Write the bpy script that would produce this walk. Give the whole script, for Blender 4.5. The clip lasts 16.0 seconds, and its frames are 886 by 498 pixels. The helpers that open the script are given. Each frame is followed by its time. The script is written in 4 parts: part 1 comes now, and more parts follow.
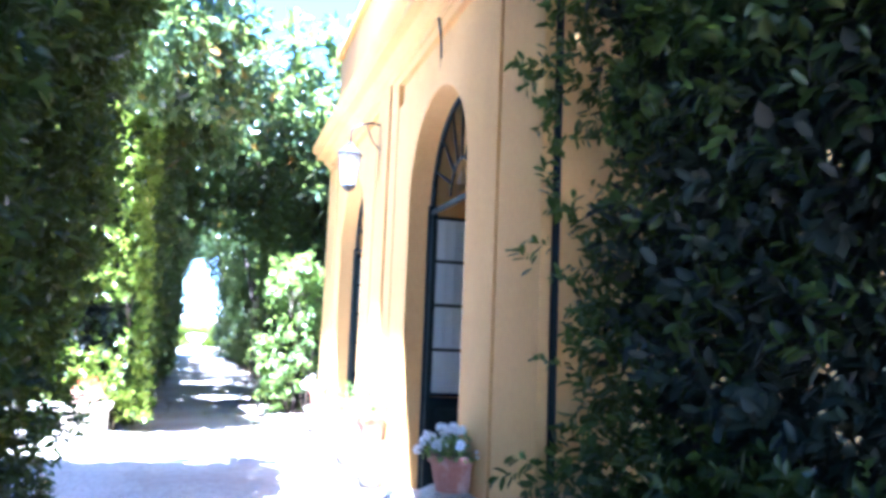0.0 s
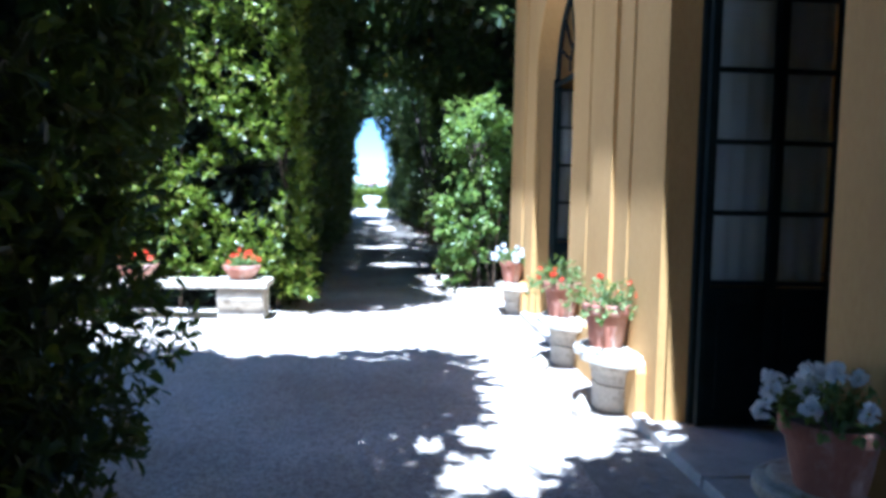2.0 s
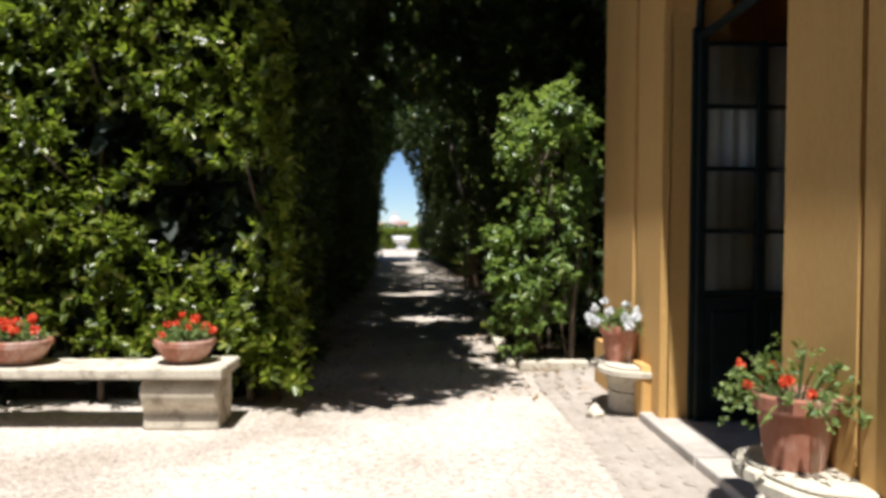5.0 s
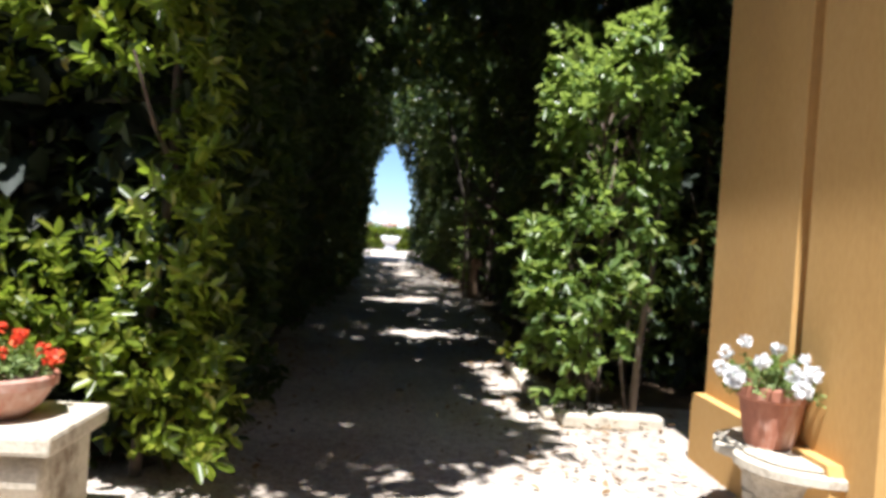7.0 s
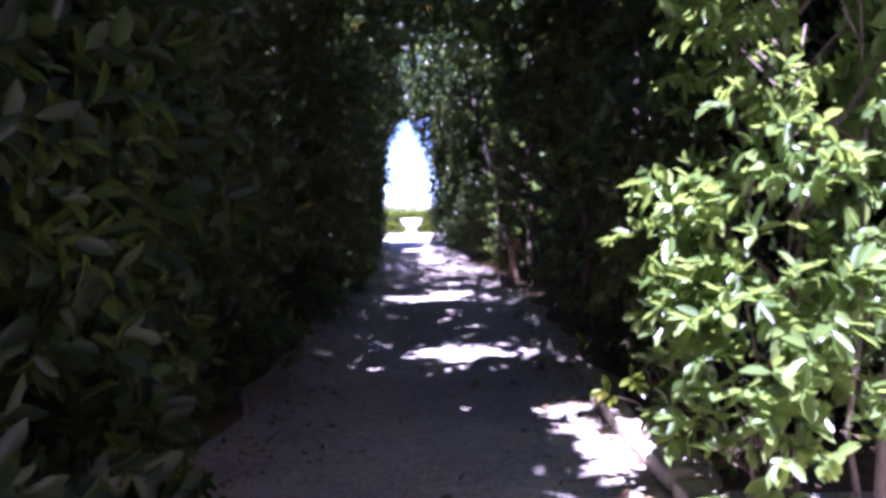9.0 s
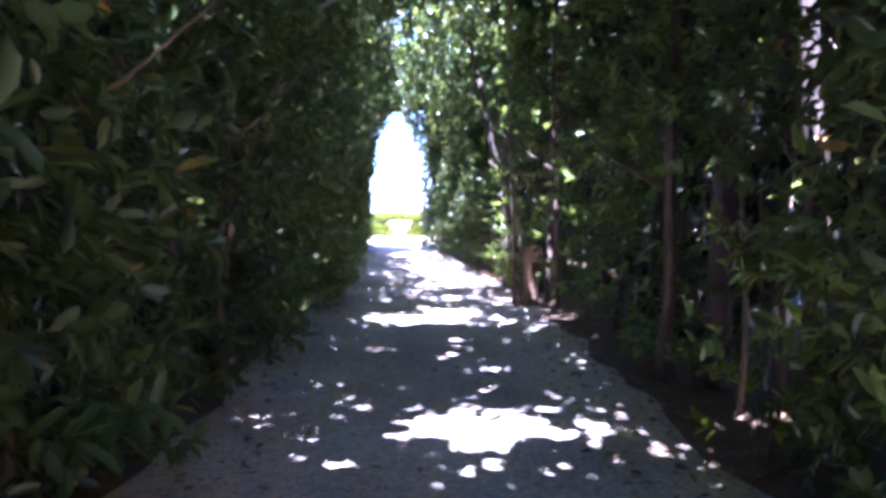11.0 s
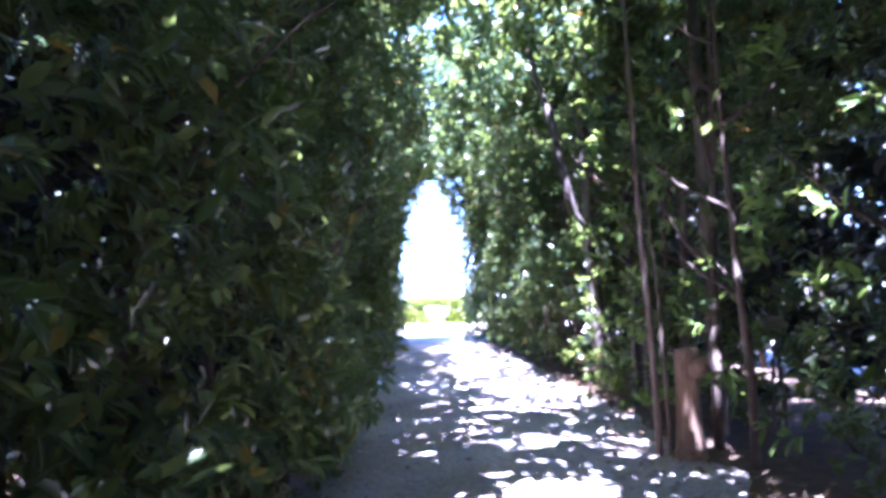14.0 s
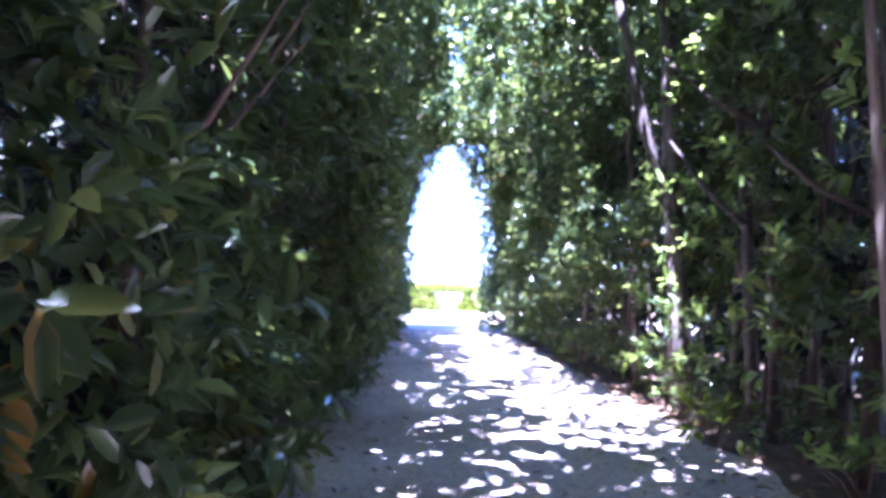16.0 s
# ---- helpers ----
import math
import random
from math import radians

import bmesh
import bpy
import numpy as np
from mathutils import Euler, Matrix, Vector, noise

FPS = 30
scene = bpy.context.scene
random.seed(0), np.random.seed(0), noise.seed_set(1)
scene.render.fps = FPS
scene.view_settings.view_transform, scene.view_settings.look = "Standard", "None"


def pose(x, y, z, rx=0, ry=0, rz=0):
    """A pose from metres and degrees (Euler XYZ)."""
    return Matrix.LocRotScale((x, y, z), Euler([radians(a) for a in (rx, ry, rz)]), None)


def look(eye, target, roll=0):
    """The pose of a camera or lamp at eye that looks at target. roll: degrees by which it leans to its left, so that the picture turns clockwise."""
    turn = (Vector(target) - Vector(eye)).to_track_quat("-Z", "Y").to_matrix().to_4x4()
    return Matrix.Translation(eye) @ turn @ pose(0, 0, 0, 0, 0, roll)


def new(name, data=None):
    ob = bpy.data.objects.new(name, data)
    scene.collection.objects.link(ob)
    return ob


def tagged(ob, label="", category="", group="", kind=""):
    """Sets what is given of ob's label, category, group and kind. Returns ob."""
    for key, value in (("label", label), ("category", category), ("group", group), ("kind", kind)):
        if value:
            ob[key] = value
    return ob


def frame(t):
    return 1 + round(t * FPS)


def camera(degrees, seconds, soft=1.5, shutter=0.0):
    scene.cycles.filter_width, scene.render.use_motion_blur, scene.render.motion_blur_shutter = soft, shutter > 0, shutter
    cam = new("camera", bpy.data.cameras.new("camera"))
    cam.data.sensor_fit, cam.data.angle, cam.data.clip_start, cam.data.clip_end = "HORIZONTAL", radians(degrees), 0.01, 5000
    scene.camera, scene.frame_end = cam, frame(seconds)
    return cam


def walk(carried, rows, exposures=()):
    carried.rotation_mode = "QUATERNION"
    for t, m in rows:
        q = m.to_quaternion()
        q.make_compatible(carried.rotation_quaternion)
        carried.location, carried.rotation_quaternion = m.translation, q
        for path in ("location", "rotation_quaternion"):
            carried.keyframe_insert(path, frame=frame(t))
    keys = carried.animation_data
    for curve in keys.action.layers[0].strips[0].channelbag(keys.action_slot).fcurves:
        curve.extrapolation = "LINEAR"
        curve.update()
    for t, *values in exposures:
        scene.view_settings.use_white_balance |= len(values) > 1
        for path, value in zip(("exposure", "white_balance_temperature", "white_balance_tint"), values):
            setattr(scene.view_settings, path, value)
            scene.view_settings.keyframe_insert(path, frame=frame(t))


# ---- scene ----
# ================= camera and walk =================
cam = camera(60.0, 16.0, soft=3.7)
PATH = [
    (0, (0.038, -0.451, 1.538), (0.598, 1.455, 1.77), 2.3),
    (0.5, (0.056, 0.186, 1.543), (0.468, 2.143, 1.513), 3.0),
    (1, (0.037, 0.894, 1.527), (0.251, 2.882, 1.493), -0.4),
    (1.5, (0.117, 1.636, 1.507), (0.312, 3.622, 1.378), 1.2),
    (2, (0.121, 2.192, 1.518), (0.266, 4.182, 1.371), 1.2),
    (2.5, (0.151, 2.849, 1.483), (0.292, 4.84, 1.35), 1.7),
    (3, (0.142, 3.446, 1.453), (0.339, 5.429, 1.291), 0.1),
    (3.5, (0.107, 3.999, 1.438), (0.312, 5.981, 1.269), 1.7),
    (4, (0.114, 4.59, 1.463), (0.325, 6.574, 1.329), -1.0),
    (4.5, (0.12, 5.126, 1.446), (0.224, 7.123, 1.392), -0.7),
    (7, (-0.015, 8.199, 1.265), (0.082, 10.196, 1.234), 3.8),
    (7.5, (0.005, 8.813, 1.27), (0.145, 10.808, 1.227), 4.7),
    (8, (-0.012, 9.464, 1.28), (0.04, 11.462, 1.216), 2.5),
    (8.5, (-0.037, 10.067, 1.293), (0.067, 12.06, 1.161), 2.2),
    (9, (-0.058, 10.82, 1.322), (-0.018, 12.818, 1.233), -0.9),
    (11.5, (-0.179, 14.454, 1.192), (-0.107, 16.451, 1.117), 1.2),
    (12, (-0.091, 15.262, 1.235), (-0.049, 17.257, 1.097), 0.7),
    (12.5, (-0.113, 16.008, 1.231), (-0.119, 18.008, 1.248), -1.0),
    (13, (-0.213, 16.752, 1.269), (-0.194, 18.751, 1.287), 0.5),
    (13.5, (-0.195, 17.554, 1.272), (-0.017, 19.544, 1.169), -2.7),
    (14, (-0.353, 18.491, 1.25), (-0.369, 20.485, 1.394), -1.5),
    (14.5, (-0.385, 19.24, 1.199), (-0.41, 21.24, 1.236), -2.1),
    (15, (-0.508, 20.001, 1.213), (-0.493, 21.999, 1.3), -1.4),
    (15.5, (-0.393, 20.836, 1.119), (-0.366, 22.833, 1.215), 2.1),
    (16, (-0.389, 21.736, 1.091), (-0.445, 23.732, 1.206), 1.6),
]
EXPOSURES = [(0.0, 4.8, 4350, 20), (0.5, 4.45, 4150, 13), (1.0, 4.0, 4050, 11), (1.5, 3.25, 4150, 10), (2.0, 2.35, 4350, 9), (2.6, 1.65, 4800, 7), (3.0, 1.25, 5250, 7), (3.6, 0.9, 5900, 10), (4.7, 0.9, 5900, 10), (7.0, 1.5, 5750, 12), (8.0, 1.95, 5300, 24), (8.5, 2.3, 5050, 38), (9.0, 2.8, 4850, 55), (11.3, 4.5, 4800, 42), (12.5, 4.7, 4700, 40), (16.0, 4.65, 4600, 46)]
walk(cam, [(t, look(eye, target, roll)) for t, eye, target, roll in PATH], EXPOSURES)

# ================= world and sun =================
SUN = Vector((-0.093, -0.38, 1.0)).normalized()
world = bpy.data.worlds.new("sky")
scene.world = world
world.use_nodes = True
wn = world.node_tree
wn.nodes.clear()
sky = wn.nodes.new("ShaderNodeTexSky")
sky.sky_type, sky.sun_disc = "NISHITA", False
sky.sun_elevation, sky.sun_rotation = math.asin(SUN.z), math.atan2(SUN.x, SUN.y)
bg = wn.nodes.new("ShaderNodeBackground")
bg.inputs[1].default_value = 0.06
sky.air_density, sky.dust_density, sky.ozone_density = 0.75, 0.0, 4.0
wo = wn.nodes.new("ShaderNodeOutputWorld")
wn.links.new(sky.outputs[0], bg.inputs[0])
wn.links.new(bg.outputs[0], wo.inputs[0])
sun = new("sun", bpy.data.lights.new("sun", "SUN"))
sun.data.energy, sun.data.angle, sun.data.color = 5.0, radians(0.53), (1.0, 0.94, 0.85)
sun.matrix_world = look(SUN * 60, (0, 0, 0))


# ================= materials =================
def mat(name):
    m = bpy.data.materials.new(name)
    m.use_nodes = True
    m.node_tree.nodes.clear()
    return m, m.node_tree.nodes, m.node_tree.links


def ramp(nodes, stops):
    r = nodes.new("ShaderNodeValToRGB")
    while len(r.color_ramp.elements) < len(stops):
        r.color_ramp.elements.new(0.5)
    for e, (p, c) in zip(r.color_ramp.elements, stops):
        e.position, e.color = p, (*c, 1)
    return r


def surface(name, stops, scale, fine, bump=0.3, rough=0.8, rough_var=0.1, stain=None, stain_scale=0.8, stain_at=(0.52, 0.72), metal=0.0, dist=0.01, stretch=(1, 1, 1), spec=0.5):
    """Grain and mottling at two scales, an optional stain colour, and fine relief."""
    m, n, l = mat(name)
    tc, mp = n.new("ShaderNodeTexCoord"), n.new("ShaderNodeMapping")
    mp.inputs["Scale"].default_value = stretch
    l.new(tc.outputs["Object"], mp.inputs[0])
    a, b = n.new("ShaderNodeTexNoise"), n.new("ShaderNodeTexNoise")
    a.inputs["Scale"].default_value, b.inputs["Scale"].default_value = scale, fine
    a.inputs["Detail"].default_value, b.inputs["Detail"].default_value = 5, 4
    for x in (a, b):
        l.new(mp.outputs[0], x.inputs[0])
    mx = n.new("ShaderNodeMath")
    mx.operation = "MULTIPLY_ADD"
    mx.inputs[1].default_value = 0.45
    sc = n.new("ShaderNodeMath")
    sc.operation = "MULTIPLY"
    sc.inputs[1].default_value = 0.55
    l.new(a.outputs[0], sc.inputs[0])
    l.new(b.outputs[0], mx.inputs[0])
    l.new(sc.outputs[0], mx.inputs[2])
    rp = ramp(n, stops)
    l.new(mx.outputs[0], rp.inputs[0])
    colour = rp.outputs[0]
    if stain:
        c = n.new("ShaderNodeTexNoise")
        c.inputs["Scale"].default_value, c.inputs["Detail"].default_value, c.inputs["Roughness"].default_value = stain_scale, 7, 0.65
        l.new(mp.outputs[0], c.inputs[0])
        mr = n.new("ShaderNodeMapRange")
        mr.inputs[1].default_value, mr.inputs[2].default_value = stain_at
        l.new(c.outputs[0], mr.inputs[0])
        mi = n.new("ShaderNodeMix")
        mi.data_type = "RGBA"
        l.new(mr.outputs[0], mi.inputs["Factor"])
        l.new(colour, mi.inputs[6])
        mi.inputs[7].default_value = (*stain, 1)
        colour = mi.outputs[2]
    p, o = n.new("ShaderNodeBsdfPrincipled"), n.new("ShaderNodeOutputMaterial")
    l.new(colour, p.inputs["Base Color"])
    rr = n.new("ShaderNodeMapRange")
    rr.inputs[3].default_value, rr.inputs[4].default_value = rough - rough_var, min(1, rough + rough_var)
    l.new(b.outputs[0], rr.inputs[0])
    l.new(rr.outputs[0], p.inputs["Roughness"])
    p.inputs["Metallic"].default_value = metal
    p.inputs["Specular IOR Level"].default_value = spec
    bp = n.new("ShaderNodeBump")
    bp.inputs["Strength"].default_value, bp.inputs["Distance"].default_value = bump, dist
    l.new(mx.outputs[0], bp.inputs["Height"])
    l.new(bp.outputs[0], p.inputs["Normal"])
    l.new(p.outputs[0], o.inputs[0])
    return m


def leaf_material(name, stops, through_col, rough=0.29, thin=0.3, spec=0.5):
    """Leaves: each its own shade, glossy above, letting some light through."""
    m, n, l = mat(name)
    geo = n.new("ShaderNodeNewGeometry")
    rp = ramp(n, stops)
    l.new(geo.outputs["Random Per Island"], rp.inputs[0])
    tc, a = n.new("ShaderNodeTexCoord"), n.new("ShaderNodeTexNoise")
    a.inputs["Scale"].default_value, a.inputs["Detail"].default_value = 1.3, 3
    l.new(tc.outputs["Object"], a.inputs[0])
    mr = n.new("ShaderNodeMapRange")
    mr.inputs[1].default_value, mr.inputs[2].default_value, mr.inputs[3].default_value, mr.inputs[4].default_value = 0.3, 0.7, 0.7, 1.25
    l.new(a.outputs[0], mr.inputs[0])
    mi = n.new("ShaderNodeMix")
    mi.data_type, mi.blend_type = "RGBA", "MULTIPLY"
    mi.inputs["Factor"].default_value = 1
    l.new(rp.outputs[0], mi.inputs[6])
    l.new(mr.outputs[0], mi.inputs[7])
    p, tr, sh, o = n.new("ShaderNodeBsdfPrincipled"), n.new("ShaderNodeBsdfTranslucent"), n.new("ShaderNodeMixShader"), n.new("ShaderNodeOutputMaterial")
    l.new(mi.outputs[2], p.inputs["Base Color"])
    p.inputs["Roughness"].default_value = rough
    p.inputs["Specular IOR Level"].default_value = spec
    tr.inputs[0].default_value = (*through_col, 1)
    sh.inputs[0].default_value = thin
    l.new(p.outputs[0], sh.inputs[1])
    l.new(tr.outputs[0], sh.inputs[2])
    l.new(sh.outputs[0], o.inputs[0])
    return m


def gravel_material():
    """Pale crushed stone: many small cells of uneven shade over dusty fines, with larger worn and damp areas."""
    m, n, l = mat("gravel")
    tc = n.new("ShaderNodeTexCoord")
    vo, big, mid = n.new("ShaderNodeTexVoronoi"), n.new("ShaderNodeTexNoise"), n.new("ShaderNodeTexNoise")
    vo.inputs["Scale"].default_value = 55
    big.inputs["Scale"].default_value, big.inputs["Detail"].default_value = 0.7, 6
    mid.inputs["Scale"].default_value, mid.inputs["Detail"].default_value = 14, 6
    for x in (vo, big, mid):
        l.new(tc.outputs["Object"], x.inputs[0])
    sep = n.new("ShaderNodeSeparateColor")
    l.new(vo.outputs["Color"], sep.inputs[0])
    mx = n.new("ShaderNodeMix")
    mx.inputs[0].default_value = 0.5
    l.new(sep.outputs[0], mx.inputs[2])
    l.new(mid.outputs[0], mx.inputs[3])
    rp = ramp(n, [(0.15, (0.29, 0.24, 0.2)), (0.5, (0.52, 0.455, 0.385)), (0.85, (0.66, 0.595, 0.515))])
    l.new(mx.outputs[0], rp.inputs[0])
    rb = ramp(n, [(0.35, (0.72, 0.68, 0.64)), (0.6, (1, 1, 1))])
    l.new(big.outputs[0], rb.inputs[0])
    mu = n.new("ShaderNodeMix")
    mu.data_type, mu.blend_type = "RGBA", "MULTIPLY"
    mu.inputs["Factor"].default_value = 1
    l.new(rp.outputs[0], mu.inputs[6])
    l.new(rb.outputs[0], mu.inputs[7])
    p, o, bp = n.new("ShaderNodeBsdfPrincipled"), n.new("ShaderNodeOutputMaterial"), n.new("ShaderNodeBump")
    p.inputs["Roughness"].default_value, p.inputs["Specular IOR Level"].default_value = 0.92, 0.25
    bp.inputs["Strength"].default_value, bp.inputs["Distance"].default_value = 0.7, 0.012
    bp.invert = True
    l.new(vo.outputs["Distance"], bp.inputs["Height"])
    l.new(bp.outputs[0], p.inputs["Normal"])
    l.new(mu.outputs[2], p.inputs["Base Color"])
    l.new(p.outputs[0], o.inputs[0])
    return m


GRAVEL = gravel_material()
SOIL = surface("soil", [(0.3, (0.05, 0.035, 0.022)), (0.55, (0.13, 0.085, 0.05)), (0.75, (0.26, 0.18, 0.11))], 6, 60, bump=1, rough=0.95, dist=0.03)
STUCCO = surface("ochre_stucco", [(0.25, (0.44, 0.245, 0.07)), (0.5, (0.53, 0.31, 0.095)), (0.75, (0.59, 0.365, 0.135))], 1.6, 45, bump=0.18, rough=0.9, stain=(0.46, 0.27, 0.1), stain_scale=1.1, stain_at=(0.55, 0.8), stretch=(1, 1, 0.45))
STONE = surface("weathered_travertine", [(0.25, (0.29, 0.245, 0.18)), (0.5, (0.53, 0.47, 0.365)), (0.75, (0.65, 0.595, 0.485))], 5, 60, bump=0.5, rough=0.85, stain=(0.17, 0.125, 0.08), stain_scale=5.5, stain_at=(0.5, 0.7))
COBBLE = surface("worn_cobble", [(0.25, (0.21, 0.175, 0.145)), (0.5, (0.33, 0.28, 0.23)), (0.75, (0.43, 0.37, 0.31))], 2.5, 45, bump=0.5, rough=0.92, stain=(0.42, 0.37, 0.32), stain_scale=1.6, spec=0.25)
PAVING = surface("old_paving", [(0.25, (0.3, 0.265, 0.225)), (0.5, (0.45, 0.4, 0.345)), (0.75, (0.56, 0.51, 0.45))], 3, 50, bump=0.5, rough=0.9, stain=(0.3, 0.26, 0.22), stain_scale=2.2, spec=0.25)
TERRACOTTA = surface("terracotta", [(0.25, (0.23, 0.085, 0.052)), (0.5, (0.34, 0.135, 0.08)), (0.75, (0.44, 0.21, 0.14))], 4, 50, bump=0.25, rough=0.8, stain=(0.55, 0.43, 0.36), stain_scale=6, stain_at=(0.5, 0.72), stretch=(1, 1, 0.5))
BARK = surface("bark", [(0.25, (0.035, 0.027, 0.021)), (0.5, (0.09, 0.07, 0.056)), (0.75, (0.17, 0.14, 0.115))], 6, 40, bump=0.9, rough=0.92, stretch=(1, 1, 0.2), dist=0.02)
PALE_BARK = surface("pale_bark", [(0.25, (0.1, 0.07, 0.05)), (0.5, (0.18, 0.135, 0.1)), (0.75, (0.26, 0.205, 0.16))], 6, 40, bump=0.6, rough=0.88, stretch=(1, 1, 0.2))
TWIG = surface("twig_bark", [(0.3, (0.05, 0.035, 0.025)), (0.6, (0.13, 0.095, 0.065))], 8, 50, bump=0.4, rough=0.9)
ROTTEN = surface("weathered_wood", [(0.25, (0.1, 0.055, 0.03)), (0.5, (0.24, 0.15, 0.09)), (0.75, (0.36, 0.25, 0.17))], 5, 60, bump=0.9, rough=0.93, stretch=(1, 1, 0.15), dist=0.02)
IRON = surface("dark_green_iron", [(0.3, (0.006, 0.01, 0.01)), (0.6, (0.013, 0.02, 0.019))], 8, 60, bump=0.1, rough=0.6, spec=0.1)
BLACK_IRON = surface("wrought_iron", [(0.3, (0.02, 0.02, 0.02)), (0.7, (0.05, 0.045, 0.04))], 10, 80, bump=0.2, rough=0.55, metal=0.4)
CURTAIN = surface("white_cloth", [(0.3, (0.68, 0.68, 0.67)), (0.7, (0.8, 0.8, 0.79))], 2, 40, bump=0.2, rough=0.95, stretch=(3, 3, 0.2))
ROOM = surface("dim_plaster", [(0.3, (0.55, 0.52, 0.46)), (0.7, (0.68, 0.64, 0.57))], 1.5, 30, bump=0.1, rough=0.95)
TILE = surface("roof_tile", [(0.3, (0.25, 0.12, 0.07)), (0.7, (0.4, 0.22, 0.14))], 4, 30, bump=0.4, rough=0.9)
FAR_WALL = surface("far_masonry", [(0.3, (0.36, 0.3, 0.27)), (0.7, (0.47, 0.4, 0.36))], 0.05, 0.4, bump=0.0, rough=0.95)
FAR_DOME = surface("far_dome", [(0.3, (0.46, 0.36, 0.34)), (0.7, (0.56, 0.45, 0.43))], 0.05, 0.4, bump=0.0, rough=0.95)
MARBLE = surface("white_marble", [(0.3, (0.62, 0.61, 0.58)), (0.7, (0.78, 0.77, 0.74))], 3, 30, bump=0.2, rough=0.6)
RED_PETAL = leaf_material("red_petal", [(0.0, (0.62, 0.05, 0.02)), (0.6, (0.8, 0.09, 0.03)), (1.0, (0.85, 0.2, 0.06))], (0.8, 0.12, 0.04), rough=0.6, thin=0.35)
WHITE_PETAL = leaf_material("white_petal", [(0.0, (0.78, 0.78, 0.78)), (1.0, (0.85, 0.85, 0.85))], (0.8, 0.8, 0.8), rough=0.6, thin=0.3)
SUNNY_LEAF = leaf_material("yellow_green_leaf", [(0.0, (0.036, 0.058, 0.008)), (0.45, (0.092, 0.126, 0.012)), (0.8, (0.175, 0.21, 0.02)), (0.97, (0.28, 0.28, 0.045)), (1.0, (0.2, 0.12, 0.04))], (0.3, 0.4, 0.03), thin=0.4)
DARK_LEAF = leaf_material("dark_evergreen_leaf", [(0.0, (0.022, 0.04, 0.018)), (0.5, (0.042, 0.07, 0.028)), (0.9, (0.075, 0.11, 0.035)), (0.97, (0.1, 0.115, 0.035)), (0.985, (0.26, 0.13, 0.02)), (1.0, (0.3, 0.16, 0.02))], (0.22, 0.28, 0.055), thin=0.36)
LAUREL_LEAF = leaf_material("laurel_leaf", [(0.0, (0.055, 0.095, 0.024)), (0.5, (0.105, 0.165, 0.04)), (0.9, (0.18, 0.25, 0.065)), (1.0, (0.25, 0.28, 0.09))], (0.4, 0.52, 0.09), rough=0.32, thin=0.38)
# Near-black leaves: the gloom inside hedges is set in their colour.
DEEP_SHADE_LEAF = leaf_material("deep_shade_leaf", [(0.0, (0.008, 0.014, 0.007)), (0.7, (0.015, 0.026, 0.01)), (1.0, (0.04, 0.035, 0.018))], (0.03, 0.05, 0.01), rough=0.7, thin=0.1)
GERANIUM_LEAF = leaf_material("geranium_leaf", [(0.0, (0.08, 0.12, 0.03)), (0.6, (0.15, 0.21, 0.055)), (1.0, (0.25, 0.3, 0.1))], (0.25, 0.36, 0.05), rough=0.6)
# Darker version of the leaf tone; holds shade in its colour.
SHADE_LEAF = leaf_material("shade_leaf", [(0.0, (0.01, 0.019, 0.007)), (0.5, (0.02, 0.034, 0.011)), (0.9, (0.036, 0.052, 0.014)), (1.0, (0.07, 0.075, 0.02))], (0.14, 0.2, 0.02), rough=0.45, thin=0.34, spec=0.28)
LITTER = leaf_material("dead_leaf", [(0.0, (0.1, 0.055, 0.025)), (0.5, (0.2, 0.12, 0.05)), (1.0, (0.34, 0.22, 0.1))], (0.2, 0.1, 0.03), rough=0.8, thin=0.15)


def glass_material():
    m, n, l = mat("window_glass")
    g, t, mx, o, f = n.new("ShaderNodeBsdfGlossy"), n.new("ShaderNodeBsdfTransparent"), n.new("ShaderNodeMixShader"), n.new("ShaderNodeOutputMaterial"), n.new("ShaderNodeFresnel")
    g.inputs["Roughness"].default_value = 0.03
    t.inputs[0].default_value = (0.86, 0.9, 0.88, 1)
    f.inputs[0].default_value = 1.5
    l.new(f.outputs[0], mx.inputs[0])
    l.new(t.outputs[0], mx.inputs[1])
    l.new(g.outputs[0], mx.inputs[2])
    l.new(mx.outputs[0], o.inputs[0])
    return m


GLASS = glass_material()


def opal_material():
    m, n, l = mat("opal_glass")
    p, t, x, o = n.new("ShaderNodeBsdfPrincipled"), n.new("ShaderNodeBsdfTranslucent"), n.new("ShaderNodeMixShader"), n.new("ShaderNodeOutputMaterial")
    p.inputs["Base Color"].default_value = (0.86, 0.88, 0.9, 1)
    p.inputs["Roughness"].default_value = 0.2
    t.inputs[0].default_value = (0.88, 0.9, 0.92, 1)
    x.inputs[0].default_value = 0.5
    l.new(p.outputs[0], x.inputs[1])
    l.new(t.outputs[0], x.inputs[2])
    l.new(x.outputs[0], o.inputs[0])
    return m


OPAL = opal_material()


# ================= mesh helpers =================
def thing(name, at, label, category, group="", kind=""):
    ob = new(name)
    ob.location = at
    ob.empty_display_size = 0.1
    return tagged(ob, label, category, group, kind)


def part(name, bm, material, parent=None, label="", smooth=False):
    """Links a bmesh, in the world's metres, as one mesh under a thing."""
    me = bpy.data.meshes.new(name)
    bmesh.ops.recalc_face_normals(bm, faces=bm.faces)
    if name == "pane" and bm.faces[:][0].normal.x > 0:
        bmesh.ops.reverse_faces(bm, faces=bm.faces[:])
    if smooth:
        for f in bm.faces:
            f.smooth = True
    bm.to_mesh(me)
    bm.free()
    return adopt(name, me, material, parent, label)


